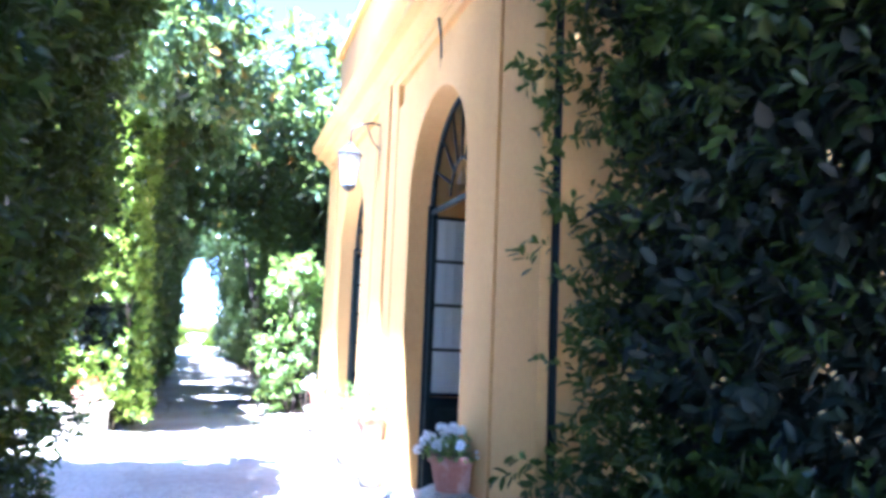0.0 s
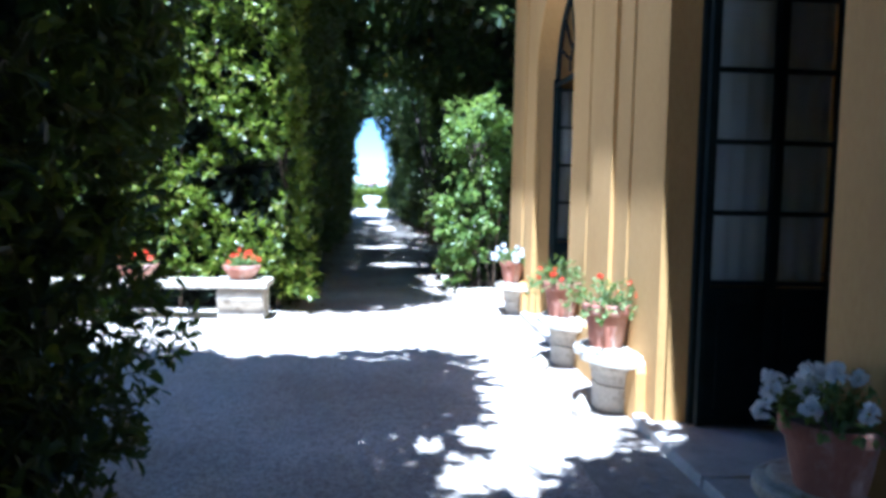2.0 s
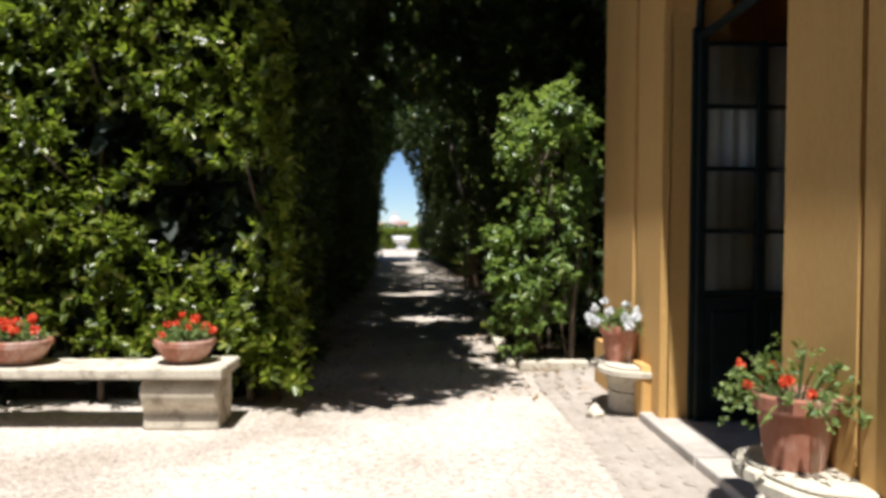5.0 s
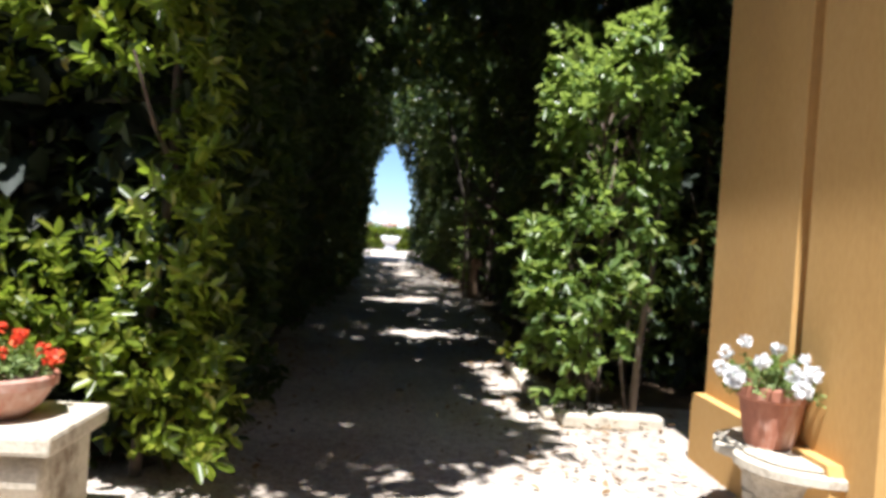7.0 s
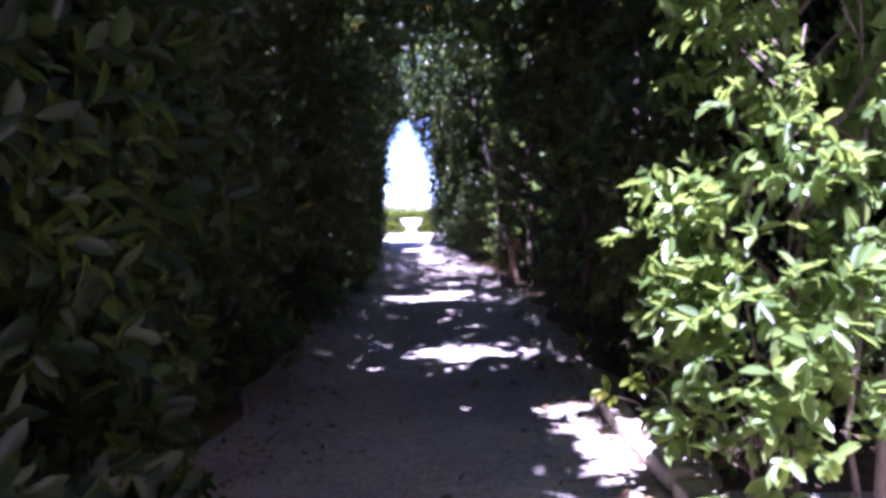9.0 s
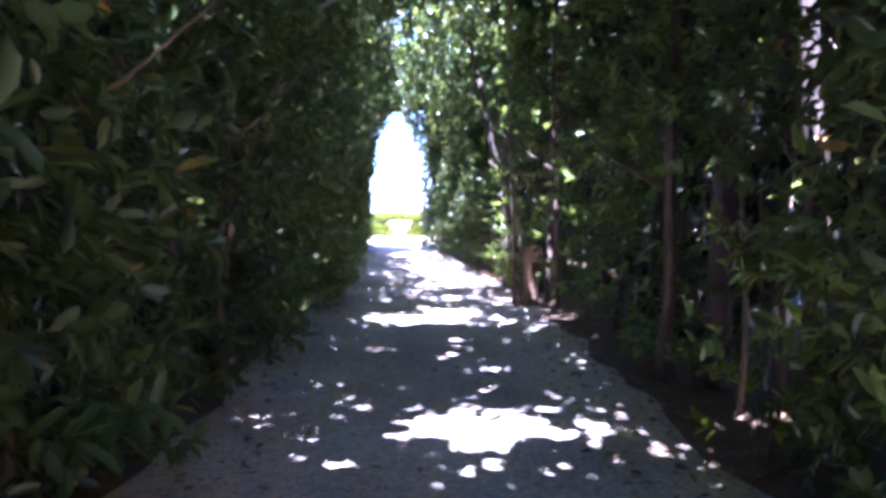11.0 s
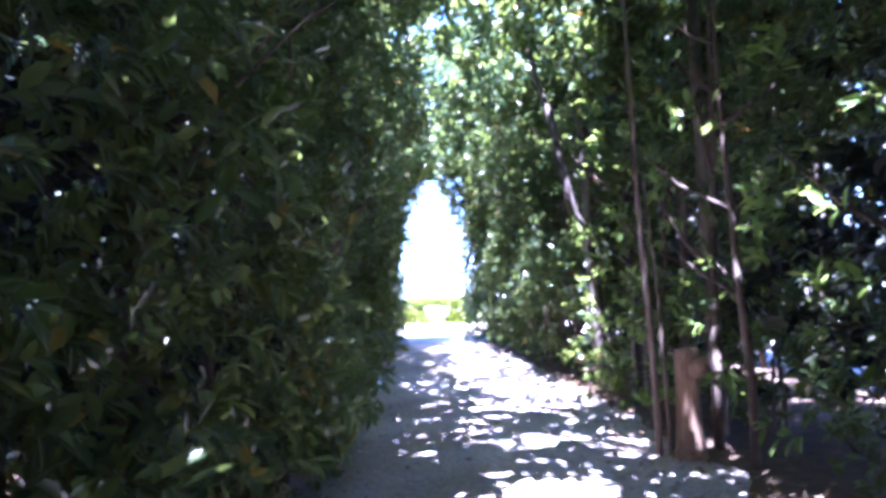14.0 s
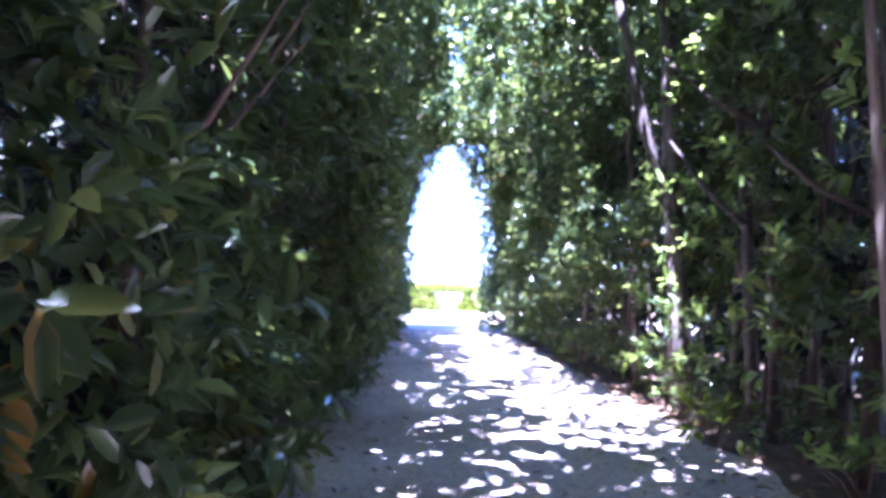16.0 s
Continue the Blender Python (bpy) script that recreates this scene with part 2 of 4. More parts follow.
def adopt(name, me, material, parent=None, label=""):
    me.materials.append(material)
    ob = new(name, me)
    if parent is not None:
        ob.parent = parent
        off = Vector(parent.location)
        if parent.parent is not None:
            off += parent.parent.location
        me.transform(Matrix.Translation(-off))
    if label:
        ob["label"] = label
    return ob


def box(bm, x0, x1, y0, y1, z0, z1, bevel=0.0):
    r = bmesh.ops.create_cube(bm, size=1)
    for v in r["verts"]:
        v.co = Vector((x0 + (v.co.x + 0.5) * (x1 - x0), y0 + (v.co.y + 0.5) * (y1 - y0), z0 + (v.co.z + 0.5) * (z1 - z0)))
    if bevel:
        es = {e for v in r["verts"] for e in v.link_edges}
        bmesh.ops.bevel(bm, geom=list(es), offset=bevel, segments=2, affect="EDGES", profile=0.6)
    return bm


def prism(bm, outline, x0, x1):
    """A prism along x over an outline of (y, z)."""
    a = [bm.verts.new((x0, y, z)) for y, z in outline]
    b = [bm.verts.new((x1, y, z)) for y, z in outline]
    bm.faces.new(a)
    bm.faces.new(b[::-1])
    k = len(outline)
    for i in range(k):
        bm.faces.new((a[i], b[i], b[(i + 1) % k], a[(i + 1) % k]))
    return bm


def lathe(bm, profile, at=(0, 0, 0), seg=32, wobble=0.0):
    """A turned body from (radius, height) pairs; the ends are closed."""
    rings = []
    for r, z in profile:
        rings.append([bm.verts.new((at[0] + (r * (1 + wobble * math.sin(3 * a + z * 20))) * math.cos(a), at[1] + r * math.sin(a), at[2] + z)) for a in (2 * math.pi * i / seg for i in range(seg))])
    for p, q in zip(rings, rings[1:]):
        for i in range(seg):
            bm.faces.new((p[i], p[(i + 1) % seg], q[(i + 1) % seg], q[i]))
    bm.faces.new(rings[0][::-1])
    bm.faces.new(rings[-1])
    return bm


def tube(bm, points, radii, seg=8):
    """A tapered tube along points."""
    rings = []
    for i, p in enumerate(points):
        d = (Vector(points[min(i + 1, len(points) - 1)]) - Vector(points[max(i - 1, 0)])).normalized()
        a = d.cross(Vector((0.3, 1, 0.1))).normalized()
        b = d.cross(a)
        rings.append([bm.verts.new(Vector(p) + radii[i] * (math.cos(2 * math.pi * k / seg) * a + math.sin(2 * math.pi * k / seg) * b)) for k in range(seg)])
    for p, q in zip(rings, rings[1:]):
        for i in range(seg):
            bm.faces.new((p[i], p[(i + 1) % seg], q[(i + 1) % seg], q[i]))
    bm.faces.new(rings[0][::-1])
    bm.faces.new(rings[-1])
    return bm


def unit(v):
    return v / np.maximum(np.linalg.norm(v, axis=1, keepdims=True), 1e-6)


def leaf_mesh(name, base, axis, up, length, width):
    """Many leaves in one mesh: each a folded, pointed blade of two quads. Arrays of one row a leaf."""
    side = unit(np.cross(axis, up))
    nor = np.cross(side, axis)
    L, Wd = length[:, None], width[:, None]
    v = np.empty((len(base), 6, 3), np.float32)
    v[:, 0] = base
    v[:, 1] = base + axis * L * 0.34 + side * Wd * 0.44 + nor * Wd * 0.14
    v[:, 2] = base + axis * L * 0.72 + side * Wd * 0.4 + nor * Wd * 0.06
    v[:, 3] = base + axis * L - nor * L * 0.12
    v[:, 4] = base + axis * L * 0.72 - side * Wd * 0.4 + nor * Wd * 0.06
    v[:, 5] = base + axis * L * 0.34 - side * Wd * 0.44 + nor * Wd * 0.14
    n = len(base)
    me = bpy.data.meshes.new(name)
    me.vertices.add(n * 6)
    me.vertices.foreach_set("co", v.ravel())
    idx = (np.arange(n)[:, None] * 6 + np.array([0, 3, 2, 1, 0, 5, 4, 3])).astype(np.int32)
    me.loops.add(n * 8)
    me.loops.foreach_set("vertex_index", idx.ravel())
    me.polygons.add(n * 2)
    me.polygons.foreach_set("loop_start", np.arange(0, n * 8, 4, dtype=np.int32))
    me.update(calc_edges=True)
    return me


def sprays(rng, pos, out, per=8, reach=0.12, size=0.07, slim=0.42, lift=0.35, flat=0.5):
    """Leaves set round short twigs that grow from pos along out."""
    n = len(pos)
    d = unit(out * 0.7 + rng.normal(0, 0.45, (n, 3)) + np.array([0, 0, lift]))
    t = np.tile(np.linspace(0.25, 1.0, per), n)[:, None]
    D = np.repeat(d, per, 0)
    rad = unit(np.cross(D, rng.normal(0, 1, (n * per, 3))))
    base = np.repeat(pos, per, 0) + D * t * reach
    axis = unit(D * (0.35 + 0.5 * t) + rad * 0.9 + rng.normal(0, 0.15, (n * per, 3)) - np.array([0, 0, 0.12]))
    up = unit(D + np.array([0, 0, flat]) + rng.normal(0, 0.35, (n * per, 3)))
    ln = size * rng.uniform(0.6, 1.25, n * per)
    return base, axis, up, ln, ln * slim * rng.uniform(0.85, 1.2, n * per)


def bumps(p, k=1.0, seed=0):
    """A smooth uneven field over places, about -1 to 1."""
    r = np.random.default_rng(seed)
    s = np.zeros(len(p))
    for f, a in ((1.1, 0.5), (2.3, 0.3), (4.9, 0.22)):
        for _ in range(3):
            w = r.normal(0, f * k, 3)
            s += a * np.sin(p @ w + r.uniform(0, 6.28)) / 1.7
    return s


def foliage(name, parent, material, pos, out, seed, per=8, reach=0.12, size=0.07, slim=0.42, lift=0.35, label="", flat=0.5):
    rng = np.random.default_rng(seed)
    me = leaf_mesh(name, *sprays(rng, pos, out, per, reach, size, slim, lift, flat))
    ob = adopt(name, me, material, parent, label)
    return tagged(ob, kind="stuff")


def patch(seed, o, u, v, normal, density, bump=0.2, depth=0.15, k=1.0, keep=None):
    """Places on a bumpy hedge face spanned by u and v from o, with its outward normal."""
    rng = np.random.default_rng(seed)
    o, u, v, normal = (np.array(a, float) for a in (o, u, v, normal))
    n = int(density * np.linalg.norm(np.cross(u, v)))
    p = o + rng.random((n, 1)) * u + rng.random((n, 1)) * v
    p = p + normal * (bump * bumps(p, k, seed) - rng.exponential(depth, n))[:, None]
    if keep is not None:
        p = p[keep(p)]
    return p, np.tile(normal, (len(p), 1))


# ================= ground =================
def left_edge(y):
    return -1.0 - 0.028 * max(0.0, y - 12)


def right_edge(y):
    return float(np.interp(y, [14, 16, 21, 27, 45], [1.05, 1.0, 1.22, 1.3, 0.45]))


def ground_sheet():
    bm = bmesh.new()
    xs = [-2500, -300, -60, -20, -8] + [-6 + 0.5 * i for i in range(25)] + [8, 20, 60, 300, 2500]
    ys = [-600, -60, -20, -8] + [-6 + 0.5 * i for i in range(108)] + [50, 60, 120, 600, 3500]
    g = [[bm.verts.new((x, y, (-0.012 if x > 1.2 and y < 13.3 else 0.012 * noise.noise((x * 0.7, y * 0.7, 0))) if abs(x) < 7 and y < 48 else -0.02)) for x in xs] for y in ys]
    for i in range(len(ys) - 1):
        for j in range(len(xs) - 1):
            bm.faces.new((g[i][j], g[i][j + 1], g[i + 1][j + 1], g[i + 1][j]))
    return tagged(part("ground", bm, GRAVEL, smooth=True), "pale gravel garden path, worn and dusty", "ground", kind="structure")


ground_sheet()


def soil_bed(name, x0f, x1f, y0, y1, seed):
    bm = bmesh.new()
    rows = []
    steps = int((y1 - y0) / 0.3)
    for i in range(steps + 1):
        y = y0 + (y1 - y0) * i / steps
        a, b = x0f(y), x1f(y)
        rows.append([bm.verts.new((a + (b - a) * j / 10, y, 0.02 + 0.05 * math.sin(math.pi * min(1, j / 10 * 1.2)) * (1 + noise.noise((a + (b - a) * j / 10, y * 1.3, seed))) if 0 < j < 10 and i > 0 else -0.03)) for j in range(11)])
    for p, q in zip(rows, rows[1:]):
        for j in range(10):
            bm.faces.new((p[j], p[j + 1], q[j + 1], q[j]))
    return tagged(part(name, bm, SOIL, smooth=True), "dark soil bed under the hedge with fallen leaves", "soil", kind="structure")


soil_bed("soil_1", lambda y: -5.0, lambda y: left_edge(y) - 0.06 + 0.16 * noise.noise((0, y * 1.1, 7)), 12.0, 46, 3)
soil_bed("soil_2", lambda y: right_edge(y) + 0.08 + 0.25 * noise.noise((0, y * 1.1, 9)), lambda y: 6.0, 14.2, 46, 5)

# ================= the villa =================
FX = 1.85
DOORS = (5.87, 10.08)
SPRING = 2.83


def half(c):
    """Half the width of the doorway centred at c."""
    return 0.9 if c < 8 else 0.895


Y0, Y1 = 3.62, 12.56
villa = thing("villa", (4.8, 8.2, 0), "ochre yellow stucco garden house with arched glazed doors", "building")


def facade():
    bm = bmesh.new()
    top = 4.45
    edges = [Y0] + [v for c in DOORS for v in (c - half(c), c + half(c))] + [Y1]
    for a, b in zip(edges[::2], edges[1::2]):
        box(bm, FX, FX + 0.4, a, b, 0, top)
    for c in DOORS:
        arc = [(c - half(c) * math.cos(math.pi * i / 24), SPRING + half(c) * math.sin(math.pi * i / 24)) for i in range(25)]
        for (ya, za), (yb, zb) in zip(arc, arc[1:]):
            prism(bm, [(ya, za), (yb, zb), (yb, top), (ya, top)], FX, FX + 0.4)
    bmesh.ops.remove_doubles(bm, verts=bm.verts, dist=0.0005)
    return bm


part("wall", facade(), STUCCO, villa)
for ya, yb in ((Y0, Y0 + 0.35), (Y1 - 0.35, Y1)):
    part("end_wall", box(bmesh.new(), FX + 0.4, 8, ya, yb, 0, 4.45), STUCCO, villa)
part("back_wall", box(bmesh.new(), 8, 8.35, Y0, Y1, 0, 6.3), STUCCO, villa)
part("room_floor", box(bmesh.new(), FX + 0.4, 8, Y0 + 0.35, Y1 - 0.35, 0.02, 0.1), PAVING, villa)
part("room_ceiling", box(bmesh.new(), FX + 0.4, 8, Y0 + 0.35, Y1 - 0.35, 4.3, 4.44), ROOM, villa)
part("attic", box(bmesh.new(), FX + 0.02, 8, Y0 + 0.02, Y1 - 0.02, 4.8, 6.3), STUCCO, villa)
part("roof", box(bmesh.new(), FX - 0.06, 8.4, Y0 - 0.06, Y1 + 0.06, 6.3, 6.42, 0.03), STUCCO, villa)


def strip(a, b, out, z0=0.0, z1=4.35, name="pilaster"):
    return part(name, box(bmesh.new(), FX - out, FX + 0.05, a, b, z0, z1, 0.006), STUCCO, villa)


strip(Y0 - 0.06, 4.27, 0.055)
strip(11.68, Y1 + 0.06, 0.055)
strip(7.46, 8.55, 0.055, name="pilaster_backing")
strip(7.79, 8.33, 0.085)
for c in DOORS:
    bm = bmesh.new()
    top = 3.98
    for s_ in (-1, 1):
        ya, yb = sorted((c + s_ * half(c), c + s_ * (half(c) + (0.64 if c < 8 else 0.6))))
        box(bm, FX - 0.055, FX + 0.01, ya, yb, 0, top)
    arc = [(c - half(c) * math.cos(math.pi * i / 24), SPRING + half(c) * math.sin(math.pi * i / 24)) for i in range(25)]
    for (ya, za), (yb, zb) in zip(arc, arc[1:]):
        prism(bm, [(ya, za), (yb, zb), (yb, top), (ya, top)], FX - 0.055, FX + 0.01)
    bmesh.ops.remove_doubles(bm, verts=bm.verts, dist=0.0005)
    part("door_surround", bm, STUCCO, villa)
# Slim dark upright drawing the dark line at the villa's corner.
part("dark_rod", tube(bmesh.new(), [(FX + 0.02, Y0 - 0.1, 0.0), (FX + 0.02, Y0 - 0.1, 2.2), (FX + 0.02, Y0 - 0.1, 4.34)], [0.024] * 3, 12), IRON, villa, smooth=True)
# Thin dark rod above the first door's arch.
part("dark_rod", tube(bmesh.new(), [(FX - 0.04, 5.84, 3.8), (FX - 0.06, 5.84, 4.2), (FX - 0.09, 5.84, 4.36)], [0.012] * 3), BLACK_IRON, villa, smooth=True)


def cornice():
    """A classical cornice: stacked fillets and a curved corona round the front and both ends."""
    bm = bmesh.new()
    prof = [(0.06, 4.35), (0.08, 4.35), (0.08, 4.41), (0.12, 4.43), (0.16, 4.48), (0.18, 4.54), (0.28, 4.56), (0.28, 4.64), (0.31, 4.66), (0.35, 4.71), (0.36, 4.76), (0.34, 4.79), (-0.05, 4.82)]
    for (o, z), (o2, z2) in zip(prof, prof[1:]):
        a = [bm.verts.new(v) for v in ((8, Y0 - o, z), (FX - o, Y0 - o, z), (FX - o, Y1 + o, z), (8, Y1 + o, z))]
        b = [bm.verts.new(v) for v in ((8, Y0 - o2, z2), (FX - o2, Y0 - o2, z2), (FX - o2, Y1 + o2, z2), (8, Y1 + o2, z2))]
        for i in range(3):
            bm.faces.new((a[i], a[i + 1], b[i + 1], b[i]))
    bmesh.ops.remove_doubles(bm, verts=bm.verts, dist=0.0005)
    return bm


part("cornice", cornice(), STUCCO, villa)
part("frieze", box(bmesh.new(), FX - 0.06, 8, Y0 - 0.06, Y1 + 0.06, 4.25, 4.352, 0.004), STUCCO, villa)
for a, b in ((Y0 - 0.14, 4.55), (6.95, 9.0), (11.16, Y1 + 0.09)):
    bm = bmesh.new()
    prism(bm, [(a, 0), (b, 0), (b, 0.38), (b - 0.03, 0.45), (a + 0.03, 0.45), (a, 0.38)], FX - 0.12, FX + 0.04)
    part("base_course", bm, STUCCO, villa)

# ---- glazed doors with an iron fanlight ----
BARS = (1.005, 1.43, 1.855, 2.28, 2.705)
LX = FX + 0.16


def sheet(y, x0, x1, z0, z1):
    bm = bmesh.new()
    bm.faces.new([bm.verts.new((v[0], y, v[1])) for v in ((x0, z0), (x0, z1), (x1, z1), (x1, z0))])
    return bm


def door_leaf(y, side, w):
    """One leaf standing open into the room, square to the wall: iron stiles and bars, two columns of panes, a white cloth behind, a solid lower panel."""
    x0, x1, xm = LX, LX + w, LX + w * 0.52
    ya, yb = sorted((y, y + 0.05 * side))
    d = part("door", box(bmesh.new(), x0 + 0.05, x1 - 0.05, ya + 0.01, yb - 0.01, 0.13, 0.98, 0.004), IRON, villa, "dark green iron door leaf standing open")
    for a, b in ((x0, x0 + 0.055), (xm - 0.032, xm + 0.032), (x1 - 0.055, x1)):
        part("stile", box(bmesh.new(), a, b, ya, yb, 0.13, 2.735, 0.006), IRON, d)
    for z in BARS:
        part("bar", box(bmesh.new(), x0 + 0.055, x1 - 0.055, ya + 0.008, yb - 0.008, z - 0.015, z + 0.015, 0.004), IRON, d)
    for a, b in ((x0 + 0.055, xm - 0.032), (xm + 0.032, x1 - 0.055)):
        part("panel_moulding", box(bmesh.new(), a + 0.05, b - 0.05, ya - 0.004, yb + 0.004, 0.24, 0.88, 0.008), IRON, d)
        for z0, z1 in zip(BARS, BARS[1:]):
            g = part("pane", sheet((ya + yb) / 2, a, b, z0 + 0.015, z1 - 0.015), GLASS, d, "clear glass pane")
            g.visible_shadow = False
    bm = bmesh.new()
    n = 24
    lo = [bm.verts.new((x0 + 0.06 + (w - 0.12) * i / n, y + side * (0.075 + 0.01 * math.sin(i * 1.7) + 0.004 * math.sin(i * 4.1)), 1.0)) for i in range(n + 1)]
    hi = [bm.verts.new((v.co.x, v.co.y + 0.003, 2.71)) for v in lo]
    for i in range(n):
        bm.faces.new((lo[i], lo[i + 1], hi[i + 1], hi[i]))
    part("curtain", bm, CURTAIN, d, "white cloth behind the panes", smooth=True)
    h = bmesh.new()
    tube(h, [(x1 - 0.03, y, 1.08), (x1 - 0.03, y - 0.05 * side, 1.08), (x1 - 0.13, y - 0.055 * side, 1.075)], [0.012, 0.011, 0.009])
    part("handle", h, BLACK_IRON, d, smooth=True)


def fanlight(c):
    arc = lambda r, n=24: [(LX + 0.025, c - r * math.cos(math.pi * i / n), SPRING + r * math.sin(math.pi * i / n)) for i in range(n + 1)]
    f = part("fanlight", tube(bmesh.new(), arc(half(c) - 0.02), [0.026] * 25, 6), IRON, villa, "dark green iron fanlight over the door", smooth=True)
    part("transom", tube(bmesh.new(), [(LX + 0.025, c - half(c), 2.765), (LX + 0.025, c + half(c), 2.765)], [0.03, 0.03], 6), IRON, f, smooth=True)
    part("inner_arc", tube(bmesh.new(), arc(0.3, 12), [0.014] * 13, 6), IRON, f, smooth=True)
    for k in range(1, 8):
        a = math.pi * k / 8
        part("rib", tube(bmesh.new(), [(LX + 0.025, c - 0.3 * math.cos(a), SPRING + 0.3 * math.sin(a)), (LX + 0.025, c - half(c) * math.cos(a), SPRING + half(c) * math.sin(a))], [0.013, 0.013], 6), IRON, f, smooth=True)
    bm = bmesh.new()
    vs = [bm.verts.new((LX + 0.03, y, z)) for _, y, z in arc(half(c) - 0.01)]
    bm.faces.new(vs)
    part("pane", bm, GLASS, f, "half-round glass").visible_shadow = False


def doorway(c):
    for s in (-1, 1):
        part("door_post", box(bmesh.new(), LX - 0.02, LX + 0.07, *sorted((c + s * half(c), c + s * (half(c) - 0.05))), 0.12, SPRING, 0.004), IRON, villa)
    door_leaf(c + half(c) - 0.12, 1, half(c) - 0.06)
    door_leaf(c - half(c) + 0.12, -1, half(c) - 0.06)
    fanlight(c)


for c in DOORS:
    doorway(c)


def doorstep(c):
    bm = bmesh.new()
    box(bm, FX - 0.13, FX + 0.5, c - 1.12, c - 0.02, 0, 0.115, 0.012)
    t = tagged(part("doorstep", bm, PAVING), "worn grey stone doorstep before the arched door", "doorstep", "doorsteps", "structure")
    part("slab", box(bmesh.new(), FX - 0.135, FX + 0.5, c - 0.01, c + 1.1, 0, 0.12, 0.012), PAVING, t)


for c in DOORS:
    doorstep(c)


# ---- lantern on its bracket, and the spotlight on the cornice ----
def wall_lantern(x, y, z):
    t = thing("wall_lantern", (FX, y, z + 0.4), "black iron wall lantern with frosted white glass", "lantern")
    bm = bmesh.new()
    tube(bm, [(FX - 0.07, y, z + 0.55), (FX - 0.2, y, z + 0.57), (x + 0.08, y, z + 0.52), (x, y, z + 0.45), (x, y, z + 0.2)], [0.014] * 5)
    tube(bm, [(FX - 0.07, y, z + 0.25), (FX - 0.16, y, z + 0.33), (FX - 0.22, y, z + 0.45), (FX - 0.25, y, z + 0.55)], [0.01] * 4)
    box(bm, FX - 0.085, FX - 0.07, y - 0.03, y + 0.03, z + 0.15, z + 0.62, 0.004)
    part("bracket", bm, BLACK_IRON, t, smooth=True)
    bm = bmesh.new()
    lathe(bm, [(0.12, 0.15), (0.15, 0.16), (0.15, 0.175), (0.1, 0.22), (0.05, 0.26), (0.045, 0.3), (0.015, 0.31), (0.012, 0.35)], (x, y, z), 6)
    lathe(bm, [(0.02, -0.27), (0.06, -0.24), (0.085, -0.21), (0.085, -0.195)], (x, y, z), 6)
    for k in range(6):
        a = 2 * math.pi * k / 6
        tube(bm, [(x + 0.083 * math.cos(a), y + 0.083 * math.sin(a), z - 0.2), (x + 0.132 * math.cos(a), y + 0.132 * math.sin(a), z + 0.16)], [0.005, 0.005], 5)
    part("frame", bm, BLACK_IRON, t)
    part("shade", lathe(bmesh.new(), [(0.078, -0.195), (0.126, 0.155)], (x, y, z), 6), OPAL, t, "frosted white glass")


wall_lantern(1.42, 8.23, 3.45)


def spotlight(x, y, z):
    t = thing("spotlight", (x, y, z), "small dark spotlight fixed on the attic wall", "spotlight")
    part("arm", tube(bmesh.new(), [(FX + 0.02, y, z), (x, y, z)], [0.02, 0.02]), BLACK_IRON, t)
    bm = lathe(bmesh.new(), [(0.03, -0.1), (0.07, -0.09), (0.1, 0.0), (0.105, 0.06), (0.095, 0.065)], (x - 0.05, y, z - 0.02), 16)
    part("lamp_head", bm, BLACK_IRON, t, smooth=True)


spotlight(FX - 0.2, 7.9, 5.75)


# ================= stone and pots =================
def stone_pedestal(y, seed, x, k):
    """A shaped travertine pedestal: a scalloped half-round top over a swelling block with two hollows."""
    r = random.Random(seed)
    t = thing("stone_pedestal", (x, y, 0), "weathered travertine pedestal with a scalloped top", "pedestal", "pedestals along the wall")
    bm = bmesh.new()
    n = 40
    for z0, z1, grow in ((0.43, 0.505, 0), (0.5, 0.535, -0.04)):
        rings = []
        for z, g in ((z0, grow - 0.03), (z0 + 0.015, grow), (z1 - 0.01, grow), (z1, grow - 0.015)):
            ring = []
            for i in range(n + 1):
                a = math.pi * i / n
                rad = (0.335 + g) * (1 - 0.13 * math.exp(-((a - math.pi / 2) / 0.16) ** 2)) * (1 + 0.015 * math.sin(7 * a + seed))
                ring.append(bm.verts.new((x + 0.15 - rad * 1.14 * math.sin(a) ** 0.7, y + rad * 1.24 * math.cos(a), z)))
            rings.append(ring)
        for p, q in zip(rings, rings[1:]):
            for i in range(n):
                bm.faces.new((p[i], p[i + 1], q[i + 1], q[i]))
            bm.faces.new((p[n], p[0], q[0], q[n]))
        bm.faces.new(rings[0])
        bm.faces.new(rings[-1])
    for v in bm.verts:
        v.co.z = 0.05 + v.co.z * (k - 0.093)
    part("top", bm, STONE, t, smooth=False)
    bm = bmesh.new()
    rings = []
    for z, hw, dp in ((0, 0.16, 0.24), (0.2, 0.165, 0.245), (0.215, 0.17, 0.25), (0.222, 0.155, 0.235), (0.235, 0.155, 0.235), (0.242, 0.17, 0.25), (0.32, 0.172, 0.255), (0.37, 0.19, 0.27), (0.41, 0.235, 0.3), (0.44, 0.25, 0.315)):
        ring = []
        for i in range(25):
            a = math.pi * i / 24
            rad = 1 - 0.16 * math.exp(-((a - math.pi / 2) / 0.14) ** 2) * (1 if z > 0.05 else 0.3)
            ring.append(bm.verts.new((x + 0.14 - dp * rad * math.sin(a), y + hw * rad * math.cos(a) * 1.35, z)))
        rings.append(ring)
    for p, q in zip(rings, rings[1:]):
        for i in range(24):
            bm.faces.new((p[i], p[i + 1], q[i + 1], q[i]))
        bm.faces.new((p[24], p[0], q[0], q[24]))
    bm.faces.new(rings[0])
    bm.faces.new(rings[-1])
